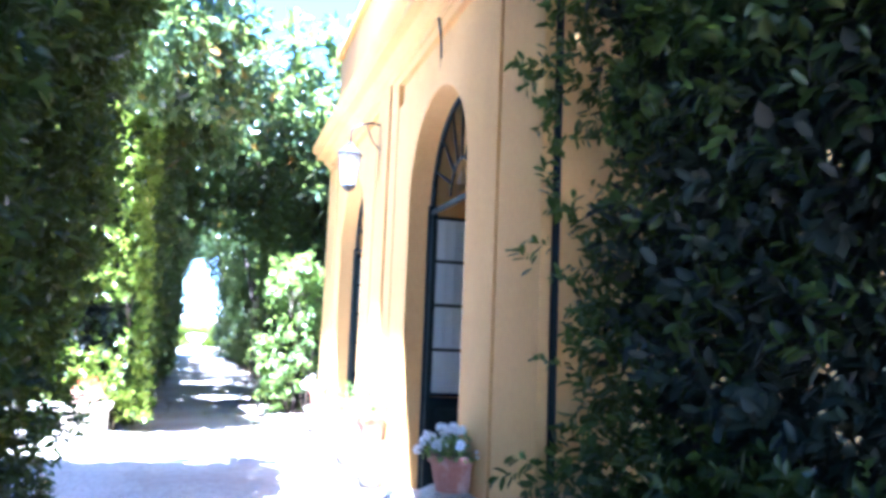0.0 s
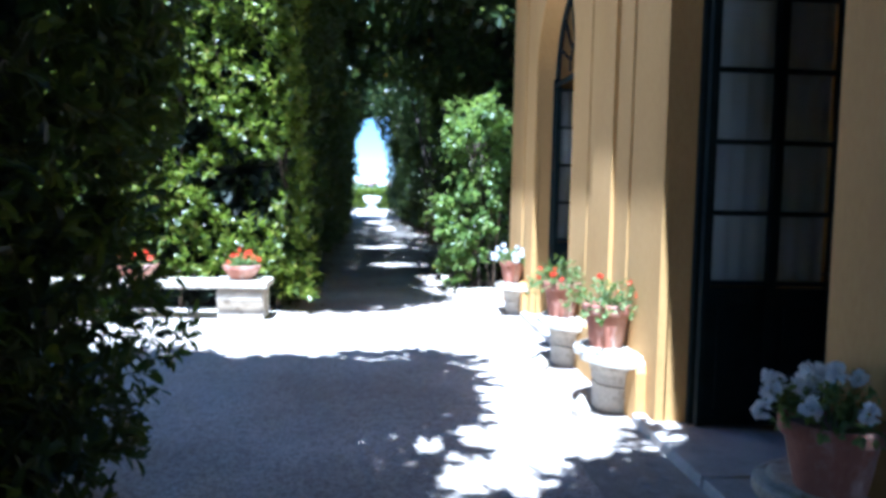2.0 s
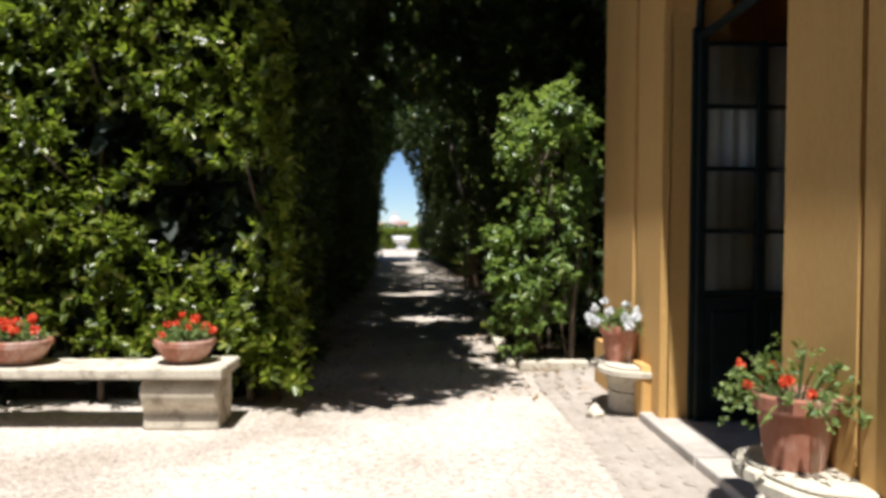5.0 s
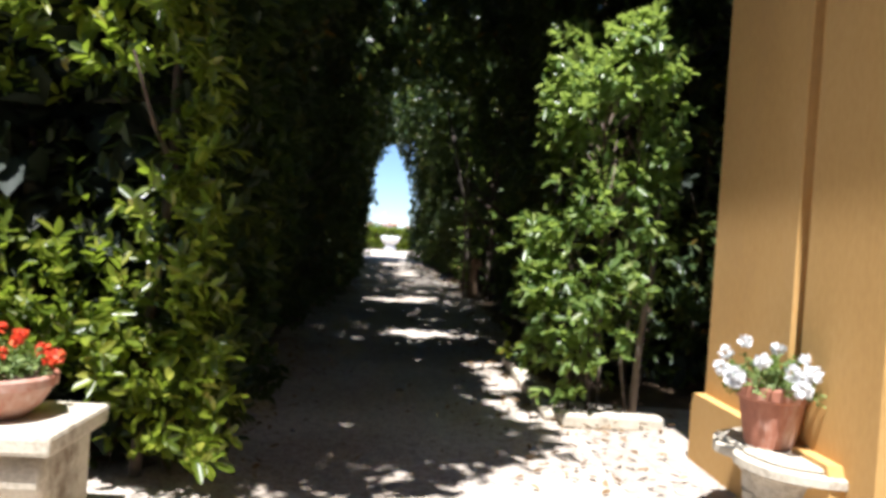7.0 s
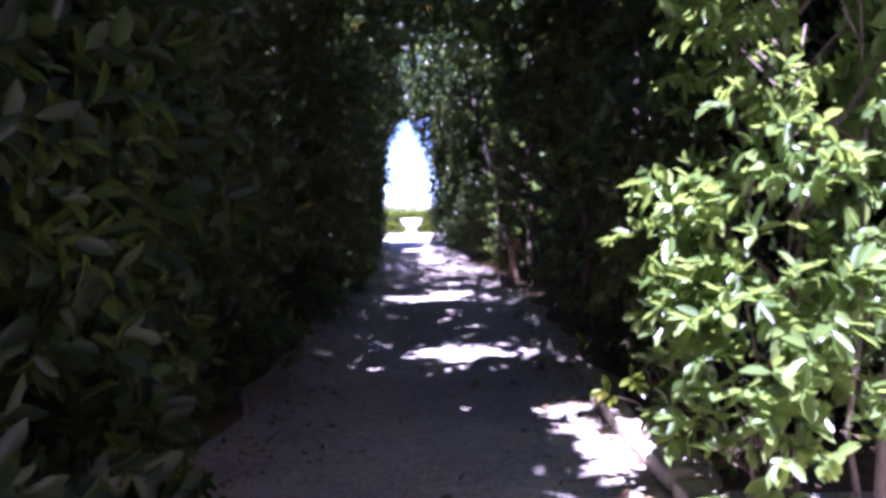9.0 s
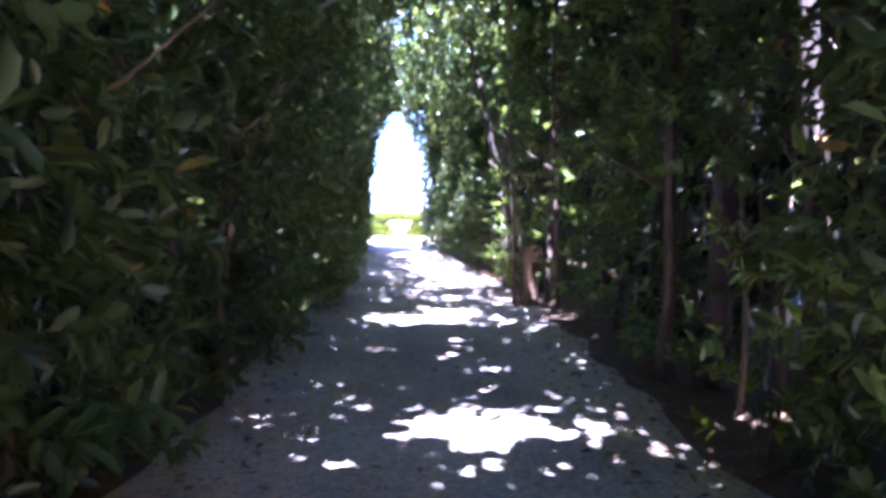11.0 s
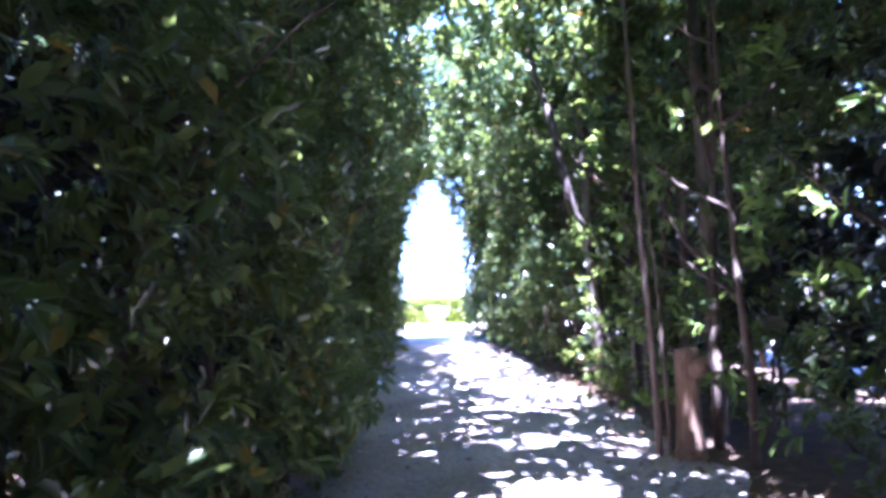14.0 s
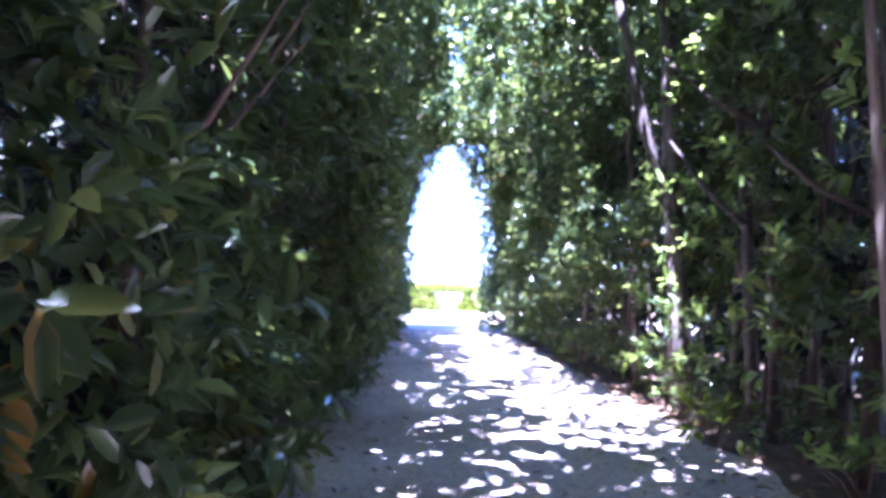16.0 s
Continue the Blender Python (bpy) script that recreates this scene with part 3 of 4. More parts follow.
    for v in bm.verts:
        v.co.z = 0.05 + v.co.z * (k - 0.093)
    part("body", bm, STONE, t)
    return t


def flower_pot(x, y, z, r, h, seed, flowers, label, group, bowl=False, spread=0.3, tall=0.22, blooms=14, droop=0.0, head=0.02):
    """A terracotta pot with soil, leaves, stems and blooms."""
    rr = random.Random(seed)
    rng = np.random.default_rng(seed)
    t = thing("flower_pot", (x, y, z), label, "flower pot", group)
    bm = bmesh.new()
    if bowl:
        prof = [(r * 0.5, 0), (r * 0.54, 0.01), (r * 0.75, h * 0.3), (r * 0.9, h * 0.62), (r * 0.94, h * 0.72), (r, h * 0.75), (r * 1.01, h * 0.95), (r * 0.98, h), (r * 0.9, h), (r * 0.86, h * 0.85)]
    else:
        prof = [(r * 0.64, 0), (r * 0.67, 0.008), (r * 0.88, h * 0.76), (r * 0.97, h * 0.78), (r, h * 0.8), (r * 1.02, h * 0.97), (r * 0.99, h), (r * 0.9, h), (r * 0.87, h * 0.9)]
    part("pot", lathe(bm, prof, (x, y, z), 32), TERRACOTTA, t, smooth=False)
    part("soil", lathe(bmesh.new(), [(r * 0.86, h * 0.86), (r * 0.84, h * 0.9), (r * 0.3, h * 0.94)], (x, y, z), 20), SOIL, t)
    zt = z + h * 0.92
    n = 120
    a, q = rng.uniform(0, 6.283, n), np.sqrt(rng.random(n))
    ends = np.stack([x + spread * q * np.cos(a), y + spread * q * np.sin(a), zt + tall * (0.25 + 0.75 * rng.random(n)) * (1.05 - 0.75 * q ** 2) - droop * q ** 2], 1)
    foot = np.array([x, y, zt]) + (ends - np.array([x, y, zt])) * np.array([0.35, 0.35, 0.0])
    bm = bmesh.new()
    for i in range(0, n, 2):
        m = (foot[i] + ends[i]) / 2 + np.array([0, 0, 0.02])
        tube(bm, [foot[i], m, ends[i]], [0.004, 0.0035, 0.002], 5)
    tagged(part("stalk", bm, GERANIUM_LEAF, t), kind="stuff")
    o = unit(ends - np.array([x, y, zt - 0.1]))
    foliage("leaves", t, GERANIUM_LEAF, ends - o * 0.04, o, seed, per=6, reach=0.06, size=0.026, slim=0.8, lift=0.2)
    for i in rr.sample(range(n), blooms):
        if q[i] < 0.25 and not bowl:
            continue
        c = ends[i] + np.array([0, 0, rr.uniform(0.015, 0.06)]) + o[i] * 0.02
        b = rng.normal(0, 1, (26, 3))
        b = unit(b)
        rad = head * rr.uniform(0.8, 1.25)
        me = leaf_mesh("bloom", c + b * rad * 0.5, unit(b + rng.normal(0, 0.5, b.shape)), unit(rng.normal(0, 1, b.shape)), np.full(26, rad * 1.2), np.full(26, rad * 1.3))
        adopt("bloom", me, flowers, t)
    return t


PEDESTALS = ((4.74, 1.72, 0.93), (7.38, 1.67, 0.89), (8.76, 1.67, 0.87), (11.56, 1.69, 0.8))
for i, (y, x, k) in enumerate(PEDESTALS):
    stone_pedestal(y, i + 1, x, k)
LABELS = (("terracotta pot of white flowers on a stone pedestal", WHITE_PETAL, 0.18, 0.25, 0.26, 0.18, 20),
          ("terracotta pot of trailing red geraniums on a pedestal", RED_PETAL, 0.17, 0.3, 0.33, 0.22, 7),
          ("terracotta pot of red geraniums on a stone pedestal", RED_PETAL, 0.17, 0.3, 0.33, 0.25, 9),
          ("terracotta pot of white geraniums on a stone pedestal", WHITE_PETAL, 0.16, 0.275, 0.25, 0.15, 14))
for i, ((y, x, k), (lab, petal, r, h, spread, tall, blooms)) in enumerate(zip(PEDESTALS, LABELS)):
    flower_pot(x - 0.02, y, 0.535 * k + 0.001, r, h, 11 + i, petal, lab, "pots along the wall", spread=spread, tall=tall, blooms=blooms, droop=0.09 if petal is RED_PETAL else 0.02, head=0.017 if petal is RED_PETAL else 0.026)


def loose_stone(x, y, h, seed):
    bm = bmesh.new()
    for v in bmesh.ops.create_icosphere(bm, subdivisions=2, radius=1.0)["verts"]:
        w = 0.06 * (1.15 - 0.75 * max(0, v.co.z))
        v.co = Vector((x + v.co.x * w, y + v.co.y * w, h * 0.42 + v.co.z * h * 0.58)) * 1.0 + Vector((0.012, 0.012, 0.008)) * noise.noise(v.co * 2 + Vector((seed, 0, 0)))
    tagged(part("loose_stone", bm, STONE), "small pointed loose stone at the pedestal's foot", "stone", "loose stones by the pedestals")


for i, (y, x, k) in enumerate(PEDESTALS[1:]):
    loose_stone(1.45, y - 0.14, 0.17 - 0.02 * i, i)


def stone_bench():
    """A long travertine seat on scrolled blocks; its end block stands proud with a thicker top."""
    t = thing("stone_bench", (-2.8, 11.3, 0), "long weathered travertine bench against the hedge", "bench")
    part("seat", box(bmesh.new(), -4.6, -1.84, 11.06, 11.52, 0.365, 0.44, 0.015), STONE, t)
    part("end_top", box(bmesh.new(), -1.88, -1.24, 11.0, 11.56, 0.375, 0.455, 0.018), STONE, t)
    for x0, x1, nm in ((-1.82, -1.29, "end_block"), (-4.4, -3.95, "support")):
        bm = bmesh.new()
        prof = [(11.12, 0.0), (11.12, 0.08), (11.15, 0.115), (11.12, 0.15), (11.07, 0.2), (11.045, 0.255), (11.05, 0.315), (11.08, 0.345), (11.14, 0.37), (11.5, 0.37), (11.5, 0)]
        prism(bm, prof, x0, x1)
        bmesh.ops.bevel(bm, geom=bm.edges[:], offset=0.012, segments=1, affect="EDGES")
        part(nm, bm, STONE, t)


stone_bench()
flower_pot(-1.57, 11.27, 0.455, 0.215, 0.17, 21, RED_PETAL, "shallow terracotta bowl of red geraniums on the bench", "bowls on the bench", bowl=True, spread=0.2, tall=0.13, blooms=13)
flower_pot(-2.75, 11.27, 0.44, 0.225, 0.18, 22, RED_PETAL, "shallow terracotta bowl of red geraniums on the bench", "bowls on the bench", bowl=True, spread=0.21, tall=0.13, blooms=16)


def bed_kerb(y, x0, x1):
    t = tagged(part("bed_kerb", box(bmesh.new(), x0, x1, y, y + 0.16, 0, 0.1, 0.02), STONE), "low stone kerb round the laurel bed", "kerb", kind="structure")
    for i in range(7):
        yy = y + 0.2 + 0.36 * i
        bm = box(bmesh.new(), x0 - 0.1, x0 + 0.04, yy, yy + 0.3, 0, 0.07 + 0.02 * (i % 3), 0.025)
        part("kerb_stone", bm, STONE, t)


bed_kerb(13.44, 1.15, 1.86)


def paved_strip():
    """The worn cobbled margin between gravel and villa."""
    rng = random.Random(5)
    bm = bmesh.new()
    box(bm, 1.2, FX + 0.02, 4.2, 13.3, -0.05, 0.008)
    for v in bm.verts:
        v.co.z += -0.018 if v.co.x < 1.5 else 0.065
    strip_ob = tagged(part("pavement", bm, COBBLE), "worn cobbled margin along the villa", "pavement", kind="structure")
    shapes = []
    for k in range(8):
        bm = bmesh.new()
        lathe(bm, [(0.06, -0.02), (0.062, 0.002), (0.052, 0.0045), (0.02, 0.006)], (0, 0, 0), 7)
        for v in bm.verts:
            v.co.x *= rng.uniform(0.8, 1.15)
            v.co.y *= rng.uniform(0.8, 1.15)
        me = bpy.data.meshes.new("cobble")
        bm.to_mesh(me)
        bm.free()
        me.materials.append(COBBLE)
        shapes.append(me)
    for i in range(75):
        for j in range(4):
            if rng.random() < 0.12:
                continue
            o = new("cobble", rng.choice(shapes))
            o.parent = strip_ob
            o.location = (1.3 + 0.115 * j + rng.uniform(-0.02, 0.02), 4.4 + 0.118 * i + rng.uniform(-0.02, 0.02), 0.124 * (0.1 + 0.115 * j) - rng.uniform(0.012, 0.016))
            o.rotation_euler = (0, 0, rng.uniform(0, 6.28))


paved_strip()


def litter():
    """Fallen leaves along the path's edges, and loose pebbles."""
    rng = np.random.default_rng(200)
    n = 3800
    y = rng.uniform(12, 42, n)
    right = rng.random(n) < 0.6
    x = np.where(right, np.interp(y, [14, 16, 21, 27, 45], [1.05, 1.0, 1.22, 1.3, 0.45]) + rng.normal(0.15, 0.3, n), -1.0 - 0.028 * (y - 12) + rng.normal(-0.05, 0.22, n))
    spread = rng.random(n) < 0.18
    x = np.where(spread, rng.uniform(-1.2, 3.5, n), x)
    base = np.stack([x, y, np.full(n, 0.02) + 0.05 * ((x > 1.2) | (x < -1.3))], 1)
    axis = unit(np.stack([rng.normal(0, 1, n), rng.normal(0, 1, n), rng.normal(0, 0.15, n)], 1))
    up = unit(np.stack([rng.normal(0, 0.3, n), rng.normal(0, 0.3, n), np.ones(n)], 1))
    ln = rng.uniform(0.03, 0.075, n)
    tagged(adopt("fallen_leaves", leaf_mesh("fallen_leaves", base, axis, up, ln, ln * 0.5), LITTER), "dry brown fallen leaves along the path", "leaves", kind="stuff")
    n = 9000
    y = rng.uniform(3, 24, n)
    x = rng.uniform(-3.2, 1.3, n)
    ok = (y < 11.6) | (x > -1.3)
    x, y = x[ok], y[ok]
    n = len(x)
    r = rng.uniform(0.004, 0.011, n)
    o = np.array([[1, 0, 0], [-0.5, 0.87, 0], [-0.5, -0.87, 0], [0.1, 0, 0.8]])
    th = rng.uniform(0, 6.28, n)
    c, sn = np.cos(th), np.sin(th)
    v = np.empty((n, 4, 3), np.float32)
    for k in range(4):
        v[:, k, 0] = x + r * (c * o[k, 0] - sn * o[k, 1])
        v[:, k, 1] = y + r * (sn * o[k, 0] + c * o[k, 1])
        v[:, k, 2] = 0.004 + r * o[k, 2]
    me = bpy.data.meshes.new("pebbles")
    me.vertices.add(n * 4)
    me.vertices.foreach_set("co", v.ravel())
    idx = (np.arange(n)[:, None] * 4 + np.array([0, 1, 3, 1, 2, 3, 2, 0, 3])).astype(np.int32)
    me.loops.add(n * 9)
    me.loops.foreach_set("vertex_index", idx.ravel())
    me.polygons.add(n * 3)
    me.polygons.foreach_set("loop_start", np.arange(0, n * 9, 3, dtype=np.int32))
    me.update(calc_edges=True)
    tagged(adopt("pebbles", me, STONE), "loose pale pebbles on the gravel", "pebbles", kind="stuff")


litter()

# ================= hedges and trees =================
def hedge_near():
    t = thing("hedge", (-2.6, 2, 0), "tall dense dark evergreen hedge beside the path", "hedge")
    P, O = [], []
    for a in (patch(31, (-1.42, -3, 0.05), (0, 9.05, 0), (0, 0, 6.3), (1, 0, 0), 230, 0.26, 0.25, k=1.6),
              patch(32, (-1.42, 6.02, 0.05), (-3.2, 0, 0), (0, 0, 6.3), (0, 1, 0), 240, 0.18, 0.22, k=1.6)):
        a[0][:, 0] += 0.21 * np.minimum(a[0][:, 2], 3.4) * (a[0][:, 0] > -2.2)
        P.append(a[0]), O.append(a[1])
    # Leaves coloured darker here so the near hedge reads as shaded.
    foliage("leaves", t, SHADE_LEAF, np.vstack(P), np.vstack(O), 33, per=8, reach=0.13, size=0.085)
    # Backing of near-black leaves paints the dark depth behind the face.
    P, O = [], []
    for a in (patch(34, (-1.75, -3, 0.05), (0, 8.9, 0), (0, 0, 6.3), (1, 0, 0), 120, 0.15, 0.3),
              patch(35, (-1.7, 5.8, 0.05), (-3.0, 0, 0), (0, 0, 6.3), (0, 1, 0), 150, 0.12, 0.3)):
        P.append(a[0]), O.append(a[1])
    foliage("deep_shade_leaves", t, DEEP_SHADE_LEAF, np.vstack(P), np.vstack(O), 36, per=7, reach=0.25, size=0.2, slim=0.7)
    stems(t, [(-1.7 - 0.3 * random.random(), -3 + 0.55 * i) for i in range(16)], 5.5, 41)


def stems(t, spots, height, seed, radius=0.022, material=None, lean=0.25, twig=1.0):
    r = random.Random(seed)
    for x, y in spots:
        bm = bmesh.new()
        h = height * r.uniform(0.7, 1.05)
        dx, dy = r.uniform(-lean, lean), r.uniform(-lean, lean)
        pts = [(x + dx * k / 6 + r.uniform(-0.03, 0.03), y + dy * k / 6 + r.uniform(-0.03, 0.03), h * k / 6) for k in range(7)]
        w = radius * r.uniform(0.6, 1.5)
        tube(bm, pts, [w * (1 - 0.11 * k) for k in range(7)], 6)
        stem = part("stem", bm, material or TWIG, t, smooth=True)
        bm = bmesh.new()
        for k in (2, 3, 4, 5):
            a = r.uniform(0, 6.28)
            q = Vector(pts[k])
            L = twig * r.uniform(0.35, 0.9)
            if radius > 0.04 and k > 2:
                part("branch", bm, material or TWIG, stem, smooth=True)
                bm = bmesh.new()
            tube(bm, [q, q + Vector((math.cos(a) * L * 0.5, math.sin(a) * L * 0.5, 0.3 * L)), q + Vector((math.cos(a) * L, math.sin(a) * L, 0.8 * L))], [w * 0.5, w * 0.35, w * 0.15], 5)
        twigs = part("branch" if radius > 0.04 else "side_twig", bm, material or TWIG, stem, smooth=True)
        if radius <= 0.04:
            tagged(twigs, kind="stuff")


hedge_near()


def off_end_wall(p):
    """False where a leaf would stand in the sun's way to the bright spots on the villa's end wall."""
    fx, fy = p[:, 0] - SUN.x / SUN.z * p[:, 2], p[:, 1] - SUN.y / SUN.z * p[:, 2]
    ok = np.ones(len(p), bool)
    for x, y, a, b in ((2.1, 4.06, 0.13, 0.14), (2.26, 4.18, 0.1, 0.12), (2.12, 4.41, 0.08, 0.1), (2.45, 4.36, 0.1, 0.1), (2.0, 3.86, 0.08, 0.1)):
        ok &= ((fx - x) / a) ** 2 + ((fy - y) / b) ** 2 > 1
    return ok


def canopy_near():
    """Unseen tree crowns added over the start of the path, cut so that their shade fits the gravel."""
    t = thing("tree", (-2.2, 1.5, 0), "unseen added tree, its crown shaped to shade the gravel", "tree")
    bm = bmesh.new()
    tube(bm, [(-2.2, 1.5, 0), (-2.15, 1.5, 2), (-2.0, 1.6, 4), (-1.6, 2.0, 5.4), (-1.0, 2.6, 6.3)], [0.2, 0.17, 0.15, 0.11, 0.05], 10)
    part("trunk", bm, BARK, t, smooth=True)
    for i, e in enumerate([(0.2, 5.5, 6.2), (-3.2, 5.2, 6.0), (1.6, 1.2, 6.4), (-3.5, -2, 6), (0.6, -2.5, 6.3)]):
        bm = bmesh.new()
        a = Vector((-2.0, 1.6, 4.2))
        tube(bm, [a, a.lerp(Vector(e), 0.5) + Vector((0, 0, 0.3)), e], [0.09, 0.06, 0.02], 8)
        part("limb", bm, BARK, t, smooth=True)
    rng = np.random.default_rng(51)
    n = 21000
    p = np.stack([rng.uniform(-4.5, 7.0, n), rng.uniform(-6, 7.2, n), rng.uniform(5.2, 7.0, n)], 1)
    # Leaves are kept only where their shadow falls inside the wanted shade.
    fx, fy = p[:, 0] - SUN.x / SUN.z * p[:, 2], p[:, 1] - SUN.y / SUN.z * p[:, 2]
    wob = 0.3 * bumps(p, 1.6, 5)
    edge = np.interp(fx, [0.3, 0.9, 1.31, 1.82, 2.6, 2.8], [4.9, 5.5, 6.3, 6.7, 6.75, 6.3]) + wob
    lit = (fy > 5.9) & (fx > 0.4 + 0.24 * np.clip(fy - 6.1, 0, 1.7) + 0.3 * wob)
    shade = np.where((fx < 0.84) & ~lit, fy < 9.15 + wob, fy < edge)
    r = random.Random(6)
    for _ in range(60):
        x, y, a, b = r.uniform(-1.3, 0.8), r.uniform(4.2, 8.6), r.uniform(0.08, 0.2), r.uniform(0.06, 0.12)
        shade &= ((fx - x) / a) ** 2 + ((fy - y) / b) ** 2 > 1
    p = p[shade & off_end_wall(p) & (p[:, 2] > 5.2 + 0.4 * bumps(p, 1.2, 8))]
    foliage("crown", t, DARK_LEAF, p, unit(rng.normal(0, 1, p.shape)), 52, per=8, reach=0.3, size=0.2, slim=0.55)


canopy_near()


def thicket_right():
    """Dark shrubs and slim trunks before the villa's end wall."""
    t = thing("thicket", (2.6, 1.5, 0), "dark leafy shrubs with thin trunks before the villa", "shrub")
    rng = np.random.default_rng(61)
    n = 24000
    p = np.stack([1.6 + rng.exponential(0.8, n), rng.uniform(-2.5, 3.4, n), 4.9 * rng.random(n)], 1)
    p = p[off_end_wall(p) & (p[:, 0] > 1.85 + 0.22 * bumps(p, 1.2, 3)) & (p[:, 0] < 5) & (bumps(p, 1.5, 9) > -0.32)]
    # Shade among the shrubs is put into this darker leaf colour.
    foliage("leaves", t, SHADE_LEAF, p, unit(rng.normal(0, 1, p.shape) + np.array([-0.6, 0, 0])), 62, per=9, reach=0.18, size=0.08)
    # Near-black backing stands for the shade deep in the shrubs.
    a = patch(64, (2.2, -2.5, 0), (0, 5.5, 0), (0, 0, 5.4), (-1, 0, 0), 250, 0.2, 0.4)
    foliage("deep_shade_leaves", t, DEEP_SHADE_LEAF, a[0], a[1], 65, per=12, reach=0.3, size=0.095, slim=0.5)
    stems(t, [(2.25 + 0.45 * i + 0.2 * (i % 2), 2.6 - 0.55 * (i % 3)) for i in range(6)], 5.2, 63, 0.05, BARK, 0.3)
    o = np.tile([0, 0.3, -0.5], (160, 1))
    q = np.stack([rng.uniform(1.5, 2.4, 160), rng.uniform(2.7, 3.3, 160), rng.uniform(3.5, 4.2, 160)], 1)
    foliage("hanging_branch", t, LAUREL_LEAF, q, o, 66, per=8, reach=0.18, size=0.08)


thicket_right()


def hedge_front():
    t = thing("hedge", (-2.8, 12, 0), "tall clipped hedge of sunlit yellow-green leaves behind the bench", "hedge")
    P, O = [], []
    low = lambda p: (p[:, 2] > 0.12 + 0.25 * (p[:, 0] < -1.3)) & (bumps(p, 2.1, 79) > -0.55)
    for a in (patch(71, (-6.5, 11.72, 0.1), (5.58, 0, 0), (0, 0, 6.5), (0, -1, 0), 250, 0.34, 0.2, k=1.6, keep=low),
              patch(72, (-0.94, 11.5, 0.1), (0, 0.25, 0), (0, 0, 6.0), (1, 0, 0), 250, 0.1, 0.12, keep=low)):
        P.append(a[0]), O.append(a[1])
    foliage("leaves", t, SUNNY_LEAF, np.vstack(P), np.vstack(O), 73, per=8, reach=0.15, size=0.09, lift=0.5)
    # Path side of the same hedge: its shade is a darker leaf colour.
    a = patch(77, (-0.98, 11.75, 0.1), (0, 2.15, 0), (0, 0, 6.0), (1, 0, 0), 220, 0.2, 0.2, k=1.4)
    foliage("shaded_leaves", t, SHADE_LEAF, a[0], a[1], 78, per=8, reach=0.15, size=0.1)
    # Dark-coloured backing painted as the hedge's shaded depth.
    a = patch(74, (-6.5, 12.15, 0.05), (5.3, 0, 0), (0, 0, 6.5), (0, -1, 0), 80, 0.1, 0.3)
    foliage("deep_shade_leaves", t, DEEP_SHADE_LEAF, a[0], a[1], 75, per=7, reach=0.25, size=0.2, slim=0.7)
    stems(t, [(-1.25 - 0.6 * i, 12.0 + 0.15 * (i % 2)) for i in range(9)], 5.5, 76)


hedge_front()

# sunlit openings in the roof of leaves, as places on the path: x, y, half-width, half-length
GAPS = [(0.25, 18.1, 0.55, 0.36), (-0.2, 22.9, 0.75, 0.5), (0.3, 23.7, 0.6, 0.42), (0.86, 14.9, 0.32, 1.5), (0.1, 25.4, 0.7, 0.12), (0.05, 33.2, 0.42, 1.3), (0.0, 30.2, 0.5, 0.2), (-0.5, 40.0, 0.6, 1.2), (0.0, 20.4, 0.35, 0.08), (-0.3, 28.3, 0.6, 0.14), (2.0, 18.2, 0.3, 0.3), (2.9, 18.8, 0.3, 0.2), (2.6, 21.4, 0.25, 0.15), (1.7, 29.5, 0.35, 0.4), (2.4, 32.0, 0.5, 0.4)]
dapple_rng = random.Random(19)
GAPS += [(dapple_rng.uniform(-0.95, 1.0), 13.4 + 26 * dapple_rng.random() ** 0.85, dapple_rng.uniform(0.05, 0.12), dapple_rng.uniform(0.04, 0.09)) for _ in range(260)]
GAPS = [g for g in GAPS if g[2] > 0.2 or not (18.8 < g[1] < 22.2 and g[0] > -0.2)]


def shaded(p):
    """False where a leaf would stand in the sun's way to one of the openings."""
    ok = np.ones(len(p), bool)
    fx, fy = p[:, 0] - SUN.x / SUN.z * p[:, 2], p[:, 1] - SUN.y / SUN.z * p[:, 2]
    wob = 0.3 * bumps(p, 2.5, 77)
    for x, y, a, b in GAPS:
        ok &= ((fx - x) / a) ** 2 + ((fy - y) / b) ** 2 > 1 + wob
    return ok


def off_hedge(p):
    """False where a leaf would shade the sunlit face of the front hedge."""
    k = (11.6 - p[:, 1]) / (-SUN.y / SUN.z)
    return ~((k > 0) & (p[:, 2] - k > 0) & (p[:, 0] - SUN.x / SUN.z * k < -0.95))


